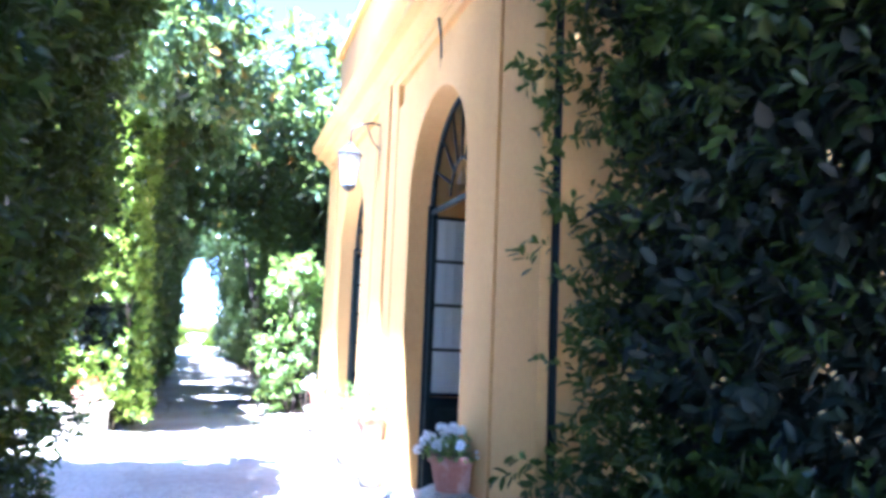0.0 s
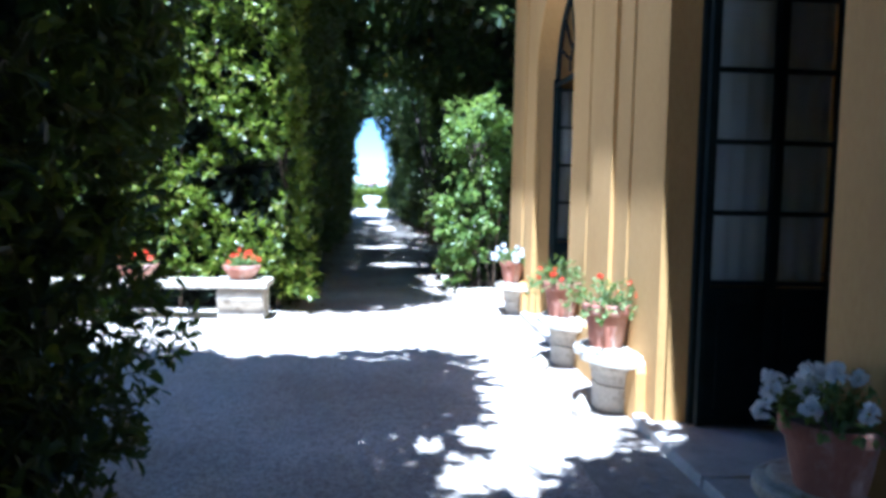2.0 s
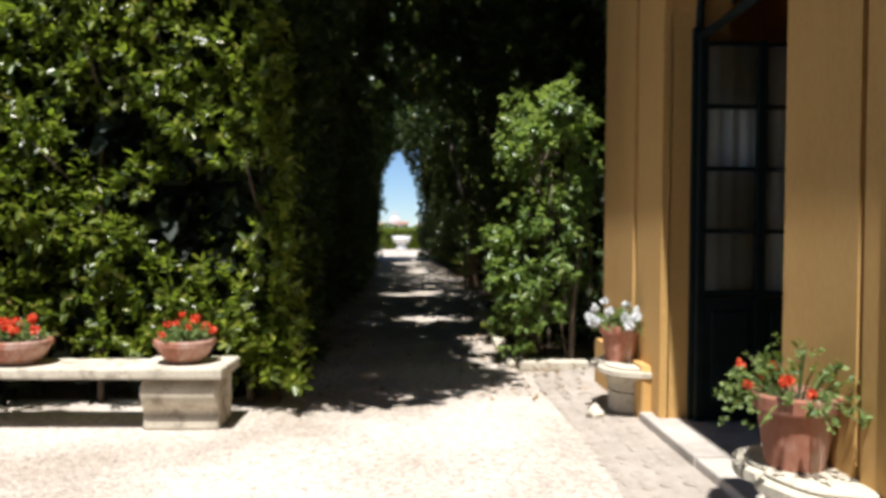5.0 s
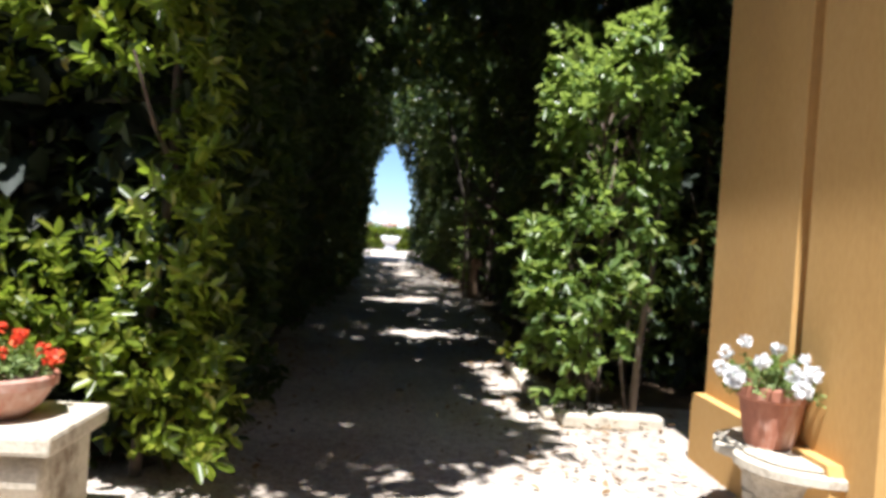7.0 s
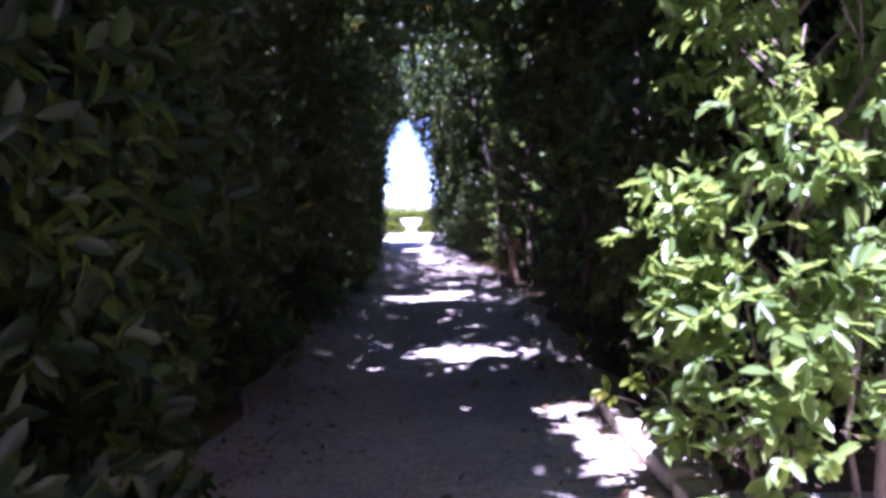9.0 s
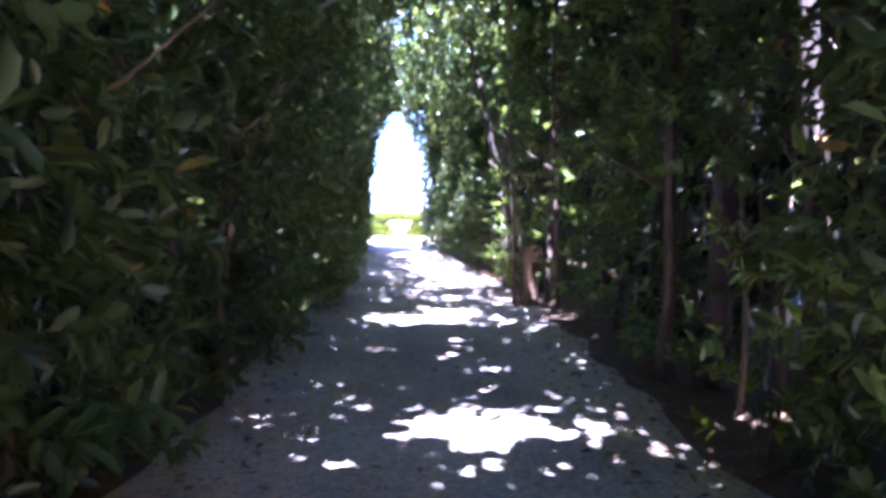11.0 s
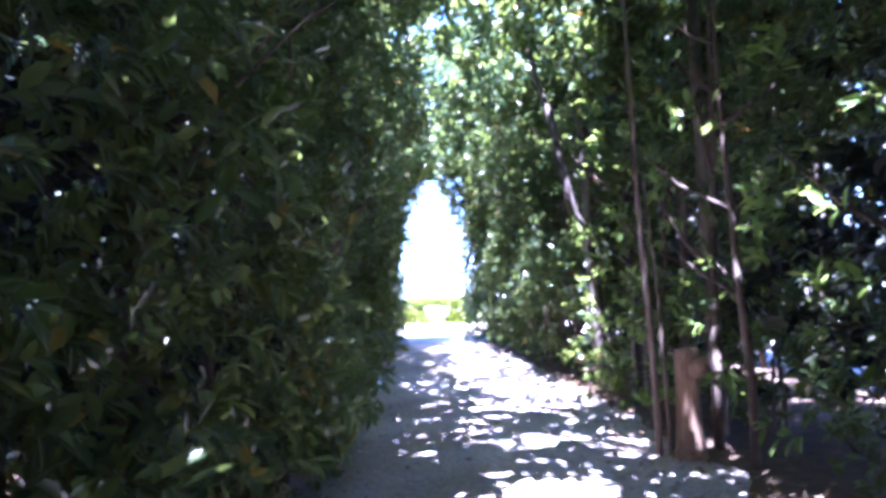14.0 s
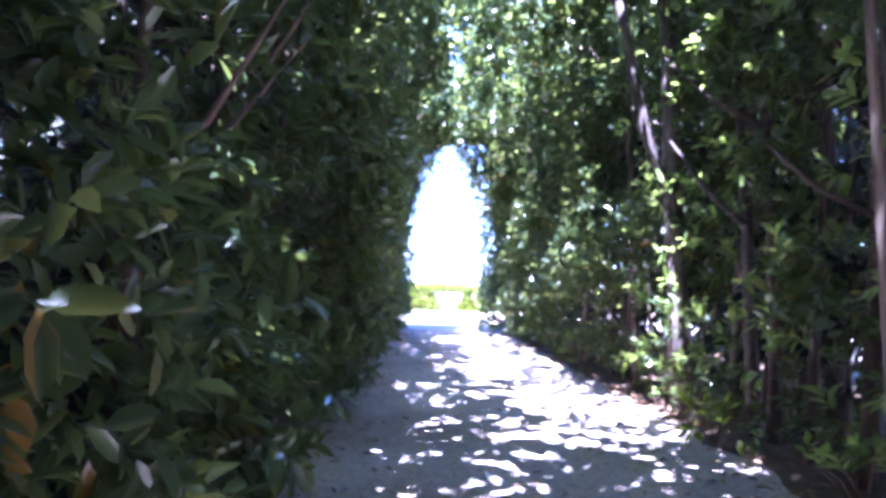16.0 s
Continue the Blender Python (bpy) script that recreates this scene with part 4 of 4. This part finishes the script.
def tunnel_left():
    t = thing("hedge", (-2.2, 28, 0), "long dark evergreen hedge walling the shaded path", "hedge")
    rng = np.random.default_rng(81)
    for nm, y0, y1, dens, size in (("leaves", 13.6, 24, 150, 0.105), ("far_leaves", 24, 46, 120, 0.12)):
        n = int(dens * (y1 - y0) * 5.4)
        y, z = rng.uniform(y0, y1, n), 0.1 + 5.4 * rng.random(n) ** 1.15
        x = -1.08 - 0.034 * (y - 12) + 0.16 * np.maximum(0, z - 2.8) ** 1.6
        p = np.stack([x, y, z], 1)
        p[:, 0] += 0.44 * bumps(p * np.array([1, 1, 0.6]), 1.3, 82) - rng.exponential(0.36, n) - 0.15 * (z < 0.5)
        p = p[shaded(p) & (bumps(p, 1.8, 86) > -0.3)]
        foliage(nm, t, DARK_LEAF, p, np.tile([1.0, -0.15, 0], (len(p), 1)), 83, per=8, reach=0.16, size=size, slim=0.42)
    n = 420
    y, z = rng.uniform(13.8, 30, n), 0.3 + 4.2 * rng.random(n)
    p = np.stack([-1.0 - 0.034 * (y - 12) + 0.16 * np.maximum(0, z - 2.8) ** 1.6, y, z], 1)
    p[:, 0] += 0.44 * bumps(p * np.array([1, 1, 0.6]), 1.3, 82) - 0.05
    foliage("long_leaves", t, DARK_LEAF, p, np.tile([1.0, -0.3, 0], (n, 1)), 87, per=9, reach=0.2, size=0.16, slim=0.36, lift=0.1, flat=1.6)
    # Backing leaves coloured near black for shade inside the hedge.
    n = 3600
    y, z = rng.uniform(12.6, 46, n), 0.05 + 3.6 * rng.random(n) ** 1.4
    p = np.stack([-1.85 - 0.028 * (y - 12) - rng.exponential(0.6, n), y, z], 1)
    foliage("deep_shade_leaves", t, DEEP_SHADE_LEAF, p, np.tile([1.0, 0, 0], (n, 1)), 84, per=14, reach=0.4, size=0.14, slim=0.6)
    stems(t, [(left_edge(14 + 0.55 * i) - 0.25 - 0.4 * random.random(), 14 + 0.55 * i) for i in range(50)], 5.2, 85, 0.032)


tunnel_left()


def tunnel_right():
    t = thing("hedge", (2.4, 29, 0), "row of dark evergreen shrubs walling the shaded path", "hedge")
    rng = np.random.default_rng(91)
    for nm, y0, y1, dens, size in (("leaves", 14.6, 26, 120, 0.1), ("far_leaves", 26, 46, 130, 0.12)):
        n = int(dens * (y1 - y0) * 5.2)
        y, z = rng.uniform(y0, y1, n), 0.1 + 5.2 * rng.random(n) ** 0.85
        x = np.interp(y, [14, 16, 21, 27, 45], [1.2, 1.3, 1.75, 1.6, 0.5]) + 0.35 * np.exp(-((y - 23.5) / 2.5) ** 2) + 0.5 * np.exp(-((y - 28.6) / 1.5) ** 2) - 0.11 * np.maximum(0, z - 2.8) ** 1.2
        p = np.stack([x, y, z], 1)
        p[:, 0] += 0.3 * bumps(p, 1.0, 92) + rng.exponential(0.35, n) + 0.3 * (z < 0.9)
        p = p[shaded(p) & (bumps(p, 1.4, 95) > -0.05 - 0.08 * z)]
        foliage(nm, t, DARK_LEAF, p, np.tile([-1.0, -0.15, 0], (len(p), 1)), 93, per=8, reach=0.16, size=size, slim=0.42)
    n = 420
    y, z = rng.uniform(15.2, 30, n), 0.4 + 4.0 * rng.random(n)
    p = np.stack([np.interp(y, [14, 16, 21, 27, 45], [1.2, 1.3, 1.75, 1.6, 0.5]) + rng.exponential(0.4, n), y, z], 1)
    foliage("long_leaves", t, LAUREL_LEAF, p, np.tile([-1.0, -0.3, 0], (n, 1)), 98, per=8, reach=0.18, size=0.13, slim=0.38, lift=0.1, flat=1.6)
    n = 1500
    y, z = rng.uniform(15.5, 34, n), 0.08 + 1.3 * rng.random(n) ** 1.3
    p = np.stack([np.interp(y, [14, 16, 21, 27, 45], [1.3, 1.35, 1.75, 1.65, 0.7]) + rng.exponential(0.55, n), y, z], 1)
    p = p[(bumps(p, 1.6, 191) > 0.05) & ~((np.abs(y - 24.3) < 0.9) & (p[:, 0] < 2.0))]
    foliage("low_leaves", t, DARK_LEAF, p, np.tile([-0.6, -0.3, 0.5], (len(p), 1)), 192, per=7, reach=0.14, size=0.095, slim=0.42, flat=1.2)
    stems(t, [(np.interp(y, [15, 21, 27, 35], [1.5, 1.9, 1.75, 1.5]) + 0.8 * random.random(), y) for y in np.arange(15.6, 33, 0.55) if abs(y - 24.4) > 0.7], 3.2, 193, 0.016, PALE_BARK, 0.12, 0.4)
    # The row's inner shade is again a near-black leaf colour.
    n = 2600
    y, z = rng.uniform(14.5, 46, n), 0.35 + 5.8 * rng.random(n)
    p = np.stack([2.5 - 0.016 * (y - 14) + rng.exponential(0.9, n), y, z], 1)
    foliage("deep_shade_leaves", t, DEEP_SHADE_LEAF, p, np.tile([-1.0, 0, 0], (n, 1)), 94, per=14, reach=0.4, size=0.15, slim=0.6)
    stems(t, [(2.0, 19.0)], 6.4, 99, 0.075, BARK, 0.06)
    stems(t, [(1.75 + 1.5 * random.random(), 15.5 + 0.95 * i) for i in range(20) if not 6 < i < 11], 6.0, 97, 0.042, BARK, 0.4)
    stems(t, [(right_edge(15 + 0.7 * i) + 0.5 + 0.9 * random.random(), 15 + 0.7 * i) for i in range(38)], 5.2, 96, 0.04)


tunnel_right()


def tunnel_roof():
    t = thing("tree", (2.6, 18, 0), "leafy crown arching over the shaded path", "tree crown")
    rng = np.random.default_rng(101)
    n = 28000
    y = np.where(rng.random(n) < 0.3, rng.uniform(9.8, 15, n), rng.uniform(13, 46, n))
    x = rng.uniform(-3.4, 3.8, n)
    z = 4.9 + 0.04 * np.maximum(0, y - 22) - 0.12 * (x + 0.3) ** 2 + rng.exponential(0.5, n) * np.where(y > 26, 0.6, np.where(y < 13, 2.2, 1))
    p = np.stack([x, y, z], 1)
    p[:, 2] += 0.3 * bumps(p, 1.1, 102)
    fx, fy = p[:, 0] - SUN.x / SUN.z * p[:, 2], p[:, 1] - SUN.y / SUN.z * p[:, 2]
    front = np.where(fx < 0.95, 11.88 + 0.72 * np.maximum(0, fx + 0.45), 15.6) + 0.16 * bumps(p, 2.0, 104)
    thin = (y > 25) & (rng.random(n) < np.where((x > -0.3) & (x < 1.5), 0.42, 0.1))
    p = p[shaded(p) & off_hedge(p) & (fy > front) & ~thin & ~((np.abs(p[:, 0] + 0.6) < 0.16) & (p[:, 1] > 29))]
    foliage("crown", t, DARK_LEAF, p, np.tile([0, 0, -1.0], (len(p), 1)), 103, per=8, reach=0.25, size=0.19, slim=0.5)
    # Hidden second layer of leaves, added only to deepen the path's shade.
    n = 1300
    q = np.stack([rng.uniform(-3.6, 4.6, n), rng.uniform(11.5, 44, n), rng.uniform(5.9, 7.3, n)], 1)
    fx, fy = q[:, 0] - SUN.x / SUN.z * q[:, 2], q[:, 1] - SUN.y / SUN.z * q[:, 2]
    front = np.where(fx < 0.95, 12.3 + 0.75 * np.maximum(0, fx + 0.45), 15.9)
    q = q[shaded(q) & off_hedge(q) & ~((q[:, 1] > 25) & (q[:, 0] > -0.3) & (q[:, 0] < 1.5)) & (fy > front) & ~((np.abs(q[:, 0] + 0.6) < 0.2) & (q[:, 1] > 29))]
    # Further unseen leaves added to darken one stretch of the path.
    m = 170
    extra = np.stack([rng.uniform(-1.2, 1.8, m), rng.uniform(16.3, 19.7, m), rng.uniform(6.0, 7.2, m)], 1)
    q = np.vstack([q, extra[shaded(extra)]])
    foliage("hidden_shade_crown", t, DARK_LEAF, q, np.tile([0, 0, 1.0], (len(q), 1)), 104, per=8, reach=0.35, size=0.32, slim=0.5)
    bm = bmesh.new()
    tube(bm, [(2.6, 18, 0), (2.55, 18.1, 2), (2.3, 18.2, 4), (1.4, 18.5, 5.2), (0.2, 19, 5.6)], [0.13, 0.11, 0.1, 0.07, 0.03], 10)
    part("trunk", bm, BARK, t, smooth=True)


tunnel_roof()


def outer_hedges():
    """Dark backdrop added beyond the two rows to close bright gaps, and shrubs beside the villa's far end."""
    for k, (o, u, nrm, lab) in enumerate((((5.2, 14, 0.3), (0, 32, 0), (-1, 0, 0), "added dark backdrop shrubs closing gaps beyond the trees"), ((-5.0, 12.5, 0.3), (0, 33, 0), (1, 0, 0), "added dark backdrop shrubs closing gaps behind the long hedge"))):
        t = thing("shrubbery", (o[0], 28, 0), lab, "shrubbery")
        a = patch(170 + k, o, u, (0, 0, 5.2), nrm, 44, 0.5, 0.5, k=0.8)
        foliage("leaves", t, DEEP_SHADE_LEAF, a[0], a[1], 172 + k, per=7, reach=0.4, size=0.24, slim=0.65)
        stems(t, [(o[0] + 0.3 * nrm[0], 14 + 2.2 * i) for i in range(13)], 5.0, 176 + k, 0.05)
    t = thing("shrubbery", (3.6, 15, 0), "dark evergreen shrubs beside the villa's end", "shrubbery")
    a = patch(180, (1.9, 14.7, 0.15), (4.8, 0, 0), (0, 0, 6.0), (0, -1, 0), 150, 0.3, 0.25)
    foliage("leaves", t, DARK_LEAF, a[0], a[1], 181, per=8, reach=0.16, size=0.1)
    # Painted-dark backing for the shaded depth of these shrubs.
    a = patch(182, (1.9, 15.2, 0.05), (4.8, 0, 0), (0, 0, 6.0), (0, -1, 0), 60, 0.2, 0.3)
    foliage("deep_shade_leaves", t, DEEP_SHADE_LEAF, a[0], a[1], 183, per=10, reach=0.3, size=0.14, slim=0.6)
    stems(t, [(2.0 + 0.6 * i, 15.0) for i in range(8)], 4.5, 184, 0.035, None, 0.2, 0.5)


outer_hedges()


def end_arch():
    """The clipped, pointed arch of leaves where the path comes out into the sun."""
    t = thing("hedge_arch", (-0.92, 45, 0), "dark clipped archway of leaves at the path's end", "hedge")
    rng = np.random.default_rng(190)
    n = 16500
    p = np.stack([rng.uniform(-4.5, 3.4, n), rng.uniform(43.6, 46.2, n), 10.5 * rng.random(n)], 1)
    half = np.where(p[:, 2] < 3.4, 0.96 - 0.02 * p[:, 2], 0.9 * np.clip((5.3 - p[:, 2]) / 1.9, 0, 1) ** 0.7)
    p = p[(np.abs(p[:, 0] + 0.96) > half + 0.14 + 0.08 * bumps(p, 2.5, 4)) & ~(((p[:, 0] + 0.66) / 0.5) ** 2 + ((p[:, 2] - 8.6) / 0.75) ** 2 < 1) & ~((np.abs(p[:, 0] + 0.7) < 0.25) & (np.abs(p[:, 2] - 6.2) < 0.22))]
    foliage("leaves", t, DARK_LEAF, p, np.tile([0, -1.0, 0], (len(p), 1)), 191, per=7, reach=0.15, size=0.12, slim=0.5)
    stems(t, [(-2.6, 45.2), (-3.1, 44.8), (0.9, 45.1), (1.5, 44.7)], 5.5, 192, 0.05)


end_arch()


def undergrowth():
    """Low leafy plants on the soil beside the path."""
    rng = np.random.default_rng(210)
    for k, (x, y) in enumerate(((1.5, 17.2), (1.75, 18.9), (1.75, 19.7), (2.1, 21.9), (1.6, 25.6), (2.6, 24.2), (1.45, 27.4), (1.9, 29.5), (-1.75, 18.2), (-1.7, 20.6), (-1.85, 22.8), (-1.8, 25.2), (1.35, 15.4), (2.9, 19.6))):
        t = thing("seedling", (x, y, 0.05), "low leafy seedling on the soil beside the path", "plant", "low plants beside the path")
        n = 9
        d = unit(np.stack([rng.normal(0, 0.6, n), rng.normal(0, 0.6, n), rng.uniform(0.5, 1.2, n)], 1))
        bm = bmesh.new()
        h = rng.uniform(0.2, 0.65)
        ends = np.array([x, y, 0.05]) + d * h * rng.uniform(0.5, 1.0, (n, 1))
        for e in ends:
            tube(bm, [(x, y, 0.03), (np.array([x, y, 0.05]) + e) / 2 + np.array([0, 0, 0.04]), e], [0.006, 0.005, 0.003], 5)
        tagged(part("stalk", bm, TWIG, t), kind="stuff")
        foliage("leaves", t, LAUREL_LEAF if k % 3 else SUNNY_LEAF, ends - d * 0.06, d, 211 + k, per=8, reach=0.1, size=0.11, flat=1.2)


undergrowth()


def laurel():
    """A loose young laurel: leaf clumps at the ends of short branches, dark gaps between them, bare stems below."""
    t = thing("laurel", (1.5, 14.1, 0), "sunlit glossy green laurel bush at the path's corner", "shrub")
    rng = np.random.default_rng(111)
    n = 78
    z = 0.12 + 2.9 * rng.random(n) ** 0.8
    half = np.interp(z, [0, 0.7, 1.3, 2.2, 3.0], [0.3, 0.31, 0.38, 0.33, 0.16])
    a = rng.uniform(0, 6.283, n)
    c = np.stack([1.34 + 0.06 * z + half * np.cos(a), 14.0 + 0.42 * np.sin(a), z], 1)
    k = 12
    p = np.repeat(c, k, 0) + rng.normal(0, 1, (n * k, 3)) * np.array([0.085, 0.085, 0.1])
    o = np.repeat(np.stack([np.cos(a), np.sin(a) - 0.5, np.full(n, -0.1)], 1), k, 0)
    keep = ~((p[:, 2] < 0.9) & (rng.random(n * k) < 0.45)) & (p[:, 2] > 0.06)
    foliage("leaves", t, LAUREL_LEAF, p[keep], unit(o[keep]), 113, per=8, reach=0.13, size=0.1, lift=0.0, flat=1.6)
    bm = bmesh.new()
    for q in c[::2]:
        foot = Vector((1.45, 14.0, max(0.05, q[2] - 0.45)))
        tube(bm, [foot, foot.lerp(Vector(q), 0.6) + Vector((0, 0, -0.04)), q], [0.009, 0.007, 0.004], 5)
    tagged(part("twig", bm, TWIG, t), kind="stuff")
    stems(t, [(1.3 + 0.13 * i, 13.9 + 0.12 * (i % 3)) for i in range(4)], 2.7, 114, 0.013, PALE_BARK, 0.12, 0.3)
    part("trunk", tube(bmesh.new(), [(1.74, 13.82, 0), (1.76, 13.8, 0.6), (1.82, 13.8, 1.2), (1.84, 13.85, 2.2)], [0.03, 0.027, 0.024, 0.016], 8), PALE_BARK, t, smooth=True)


laurel()


def high_trees():
    """Taller crowns behind the hedge."""
    for k, (x, y, z, r) in enumerate(((-3.5, 16, 6.6, 2.2), (-3.6, 20, 6.6, 2.0), (3.2, 17.5, 6.0, 2.0), (4.8, 20, 6.2, 2.4), (-6.5, 15, 6.8, 2.4))):
        t = thing("tree", (x, y, 0), "tall evergreen tree rising behind the hedge", "tree", "trees behind the hedge")
        rng = np.random.default_rng(120 + k)
        n = 900
        d = unit(rng.normal(0, 1, (n, 3)))
        p = np.array([x, y, z]) + d * np.array([r, r, r * 0.75]) * (0.8 + 0.25 * bumps(d * 2, 1.5, k))[:, None] * rng.random((n, 1)) ** 0.25
        p2 = p[shaded(p)]
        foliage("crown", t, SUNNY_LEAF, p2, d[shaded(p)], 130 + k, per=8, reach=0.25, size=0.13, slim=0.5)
        bm = bmesh.new()
        tube(bm, [(x, y, 0), (x + 0.1, y, z * 0.5), (x, y, z)], [0.16, 0.12, 0.05], 9)
        part("trunk", bm, BARK, t, smooth=True)


high_trees()


def path_tree(x, y, trunks, label, crown, seed, material):
    """A slim tree beside the path: its trunks, and a thin crown of leaves."""
    t = thing("tree", (x, y, 0), label, "tree", "slim trees beside the path")
    for pts, radii in trunks:
        part("trunk", tube(bmesh.new(), pts, radii, 10), material, t, smooth=True)
    rng = np.random.default_rng(seed)
    cx, cy, cz, r = crown
    d = unit(rng.normal(0, 1, (120, 3)))
    p = np.array([cx, cy, cz]) + d * r * rng.random((120, 1)) ** 0.4
    foliage("crown", t, SUNNY_LEAF, p, d, seed + 1, per=8, reach=0.2, size=0.1)


path_tree(1.8, 29.4, [([(1.8, 29.4, 0), (1.74, 29.4, 0.9), (1.68, 29.4, 1.8), (1.62, 29.4, 3.6), (1.52, 29.5, 6.0)], [0.125, 0.1, 0.09, 0.08, 0.05]),
                      ([(1.66, 29.4, 2.05), (1.46, 29.36, 2.5), (1.36, 29.34, 2.8), (1.24, 29.34, 3.35), (1.17, 29.35, 3.8), (0.96, 29.4, 4.5), (0.8, 29.4, 5.4)], [0.05, 0.055, 0.058, 0.055, 0.05, 0.045, 0.03])], "dark slender tree with a crooked pale branch", (1.2, 29.7, 5.8, 1.0), 161, BARK)
path_tree(1.93, 25.3, [([(1.98, 25.3, 0), (1.94, 25.3, 1.5), (1.9, 25.35, 5.4)], [0.065, 0.058, 0.045])], "grey straight slim tree behind the stump", (1.85, 25.4, 5.4, 0.8), 163, PALE_BARK)
path_tree(1.28, 24.75, [([(1.29, 24.75, 0), (1.27, 24.75, 0.7), (1.24, 24.77, 1.4), (1.2, 24.77, 2.2), (1.15, 24.8, 4.8)], [0.03, 0.027, 0.024, 0.02, 0.013]),
                        ([(1.39, 24.8, 0), (1.37, 24.8, 0.7), (1.34, 24.83, 1.4), (1.25, 24.83, 2.5)], [0.016, 0.014, 0.012, 0.007])], "thin pale twin sapling beside the path", (1.15, 24.9, 5.1, 0.6), 165, PALE_BARK)
path_tree(2.6, 28.0, [([(2.6, 28.0, 0), (2.56, 28.0, 1.5), (2.5, 28.1, 4.8)], [0.09, 0.08, 0.05])], "grey straight slim tree beside the path", (2.4, 28.1, 5.0, 0.8), 167, BARK)


def stump(x, y):
    t = thing("stump", (x, y, 0), "weathered brown sawn tree stump with a knob", "stump")
    part("trunk", lathe(bmesh.new(), [(0.14, 0), (0.115, 0.1), (0.095, 0.3), (0.09, 0.58), (0.105, 0.76), (0.09, 0.84), (0.03, 0.86)], (x, y, 0), 16, 0.06), ROTTEN, t)
    bm = bmesh.new()
    tube(bm, [(x, y, 0.66), (x + 0.06, y - 0.05, 0.7), (x + 0.13, y - 0.09, 0.72)], [0.08, 0.095, 0.075], 12)
    part("knob", bm, ROTTEN, t)


stump(1.5, 24.62)


# ================= the far end =================
def terrace_hedge():
    t = thing("hedge", (-2, 68.5, 0), "low sunlit green hedge at the terrace's edge", "hedge")
    P, O = [], []
    for a in (patch(141, (-14, 68.0, 0.0), (24, 0, 0), (0, 0, 1.5), (0, -1, 0), 90, 0.1, 0.08), patch(142, (-14, 68.0, 1.5), (24, 0, 0), (0, 1.0, 0), (0, 0, 1), 80, 0.08, 0.08)):
        P.append(a[0]), O.append(a[1])
    foliage("leaves", t, SUNNY_LEAF, np.vstack(P), np.vstack(O), 143, per=7, reach=0.15, size=0.16, slim=0.6)
    part("stems", box(bmesh.new(), -14, 10, 68.3, 68.7, 0, 1.35), TWIG, t)


terrace_hedge()


def basin():
    t = thing("garden_urn", (-1.2, 66.0, 0), "white marble basin before the low hedge", "basin")
    part("bowl", lathe(bmesh.new(), [(0.35, 0.5), (0.58, 0.58), (0.69, 0.8), (0.72, 1.06), (0.64, 1.08), (0.45, 0.92)], (-1.2, 66.0, 0), 28), MARBLE, t, smooth=True)
    part("foot", lathe(bmesh.new(), [(0.5, 0), (0.5, 0.14), (0.38, 0.22), (0.36, 0.42), (0.42, 0.52)], (-1.2, 66.0, 0), 20), MARBLE, t, smooth=True)


basin()


def far_dome(x, y, z, s):
    t = thing("domed_church", (x, y, z), "distant pale domed church on the skyline", "church")
    part("wall", box(box(bmesh.new(), x - 1.5 * s, x + 1.5 * s, y, y + 2 * s, z, z + 0.75 * s), x - 0.9 * s, x + 0.9 * s, y, y + 2 * s, z + 0.7 * s, z + 0.95 * s), FAR_WALL, t)
    part("drum", lathe(bmesh.new(), [(0.62 * s, 0.9 * s), (0.62 * s, 1.35 * s), (0.68 * s, 1.38 * s), (0.66 * s, 1.45 * s)], (x, y + s, z), 24), FAR_WALL, t)
    prof = [(0.62 * s * math.cos(a), 1.45 * s + 0.75 * s * math.sin(a)) for a in (math.pi / 2 * i / 10 for i in range(10))]
    part("dome", lathe(bmesh.new(), prof + [(0.12 * s, 2.24 * s), (0.12 * s, 2.45 * s), (0.02 * s, 2.6 * s)], (x, y + s, z), 24), FAR_DOME, t, smooth=True)


far_dome(-15.2, 500, -3.4, 7.0)


def far_city():
    r = random.Random(7)
    for i in range(26):
        x, y = -70 + 5 * i + r.uniform(-1, 1), r.uniform(360, 470)
        h = r.uniform(2.5, 5.5)
        w = r.uniform(4, 8)
        t = thing("far_house", (x, y, 0), "distant ochre city house", "house", "far city houses")
        part("wall", box(bmesh.new(), x, x + w, y, y + 8, -2, h), FAR_WALL, t)
        part("roof", prism(bmesh.new(), [(y - 0.4, h), (y + 8.4, h), (y + 4, h + 1.2)], x - 0.3, x + w + 0.3), TILE, t)
        for k in range(int(w / 1.6)):
            part("window", box(bmesh.new(), x + 0.6 + 1.5 * k, x + 1.3 + 1.5 * k, y - 0.1, y + 0.1, h - 2, h - 0.8), BLACK_IRON, t)
    rng = np.random.default_rng(150)
    n = 1500
    p = np.stack([rng.uniform(-80, 70, n), rng.uniform(200, 340, n), rng.uniform(0, 1, n)], 1)
    p[:, 2] = p[:, 2] * (1.6 + 1.0 * bumps(p * 0.05, 1.0, 3))
    t = thing("far_woods", (0, 260, 0), "distant green treetops before the city", "woods", kind="stuff")
    foliage("crowns", t, DARK_LEAF, p, np.tile([0, -0.3, 1.0], (n, 1)), 151, per=8, reach=1.2, size=1.6, slim=0.8)


far_city()
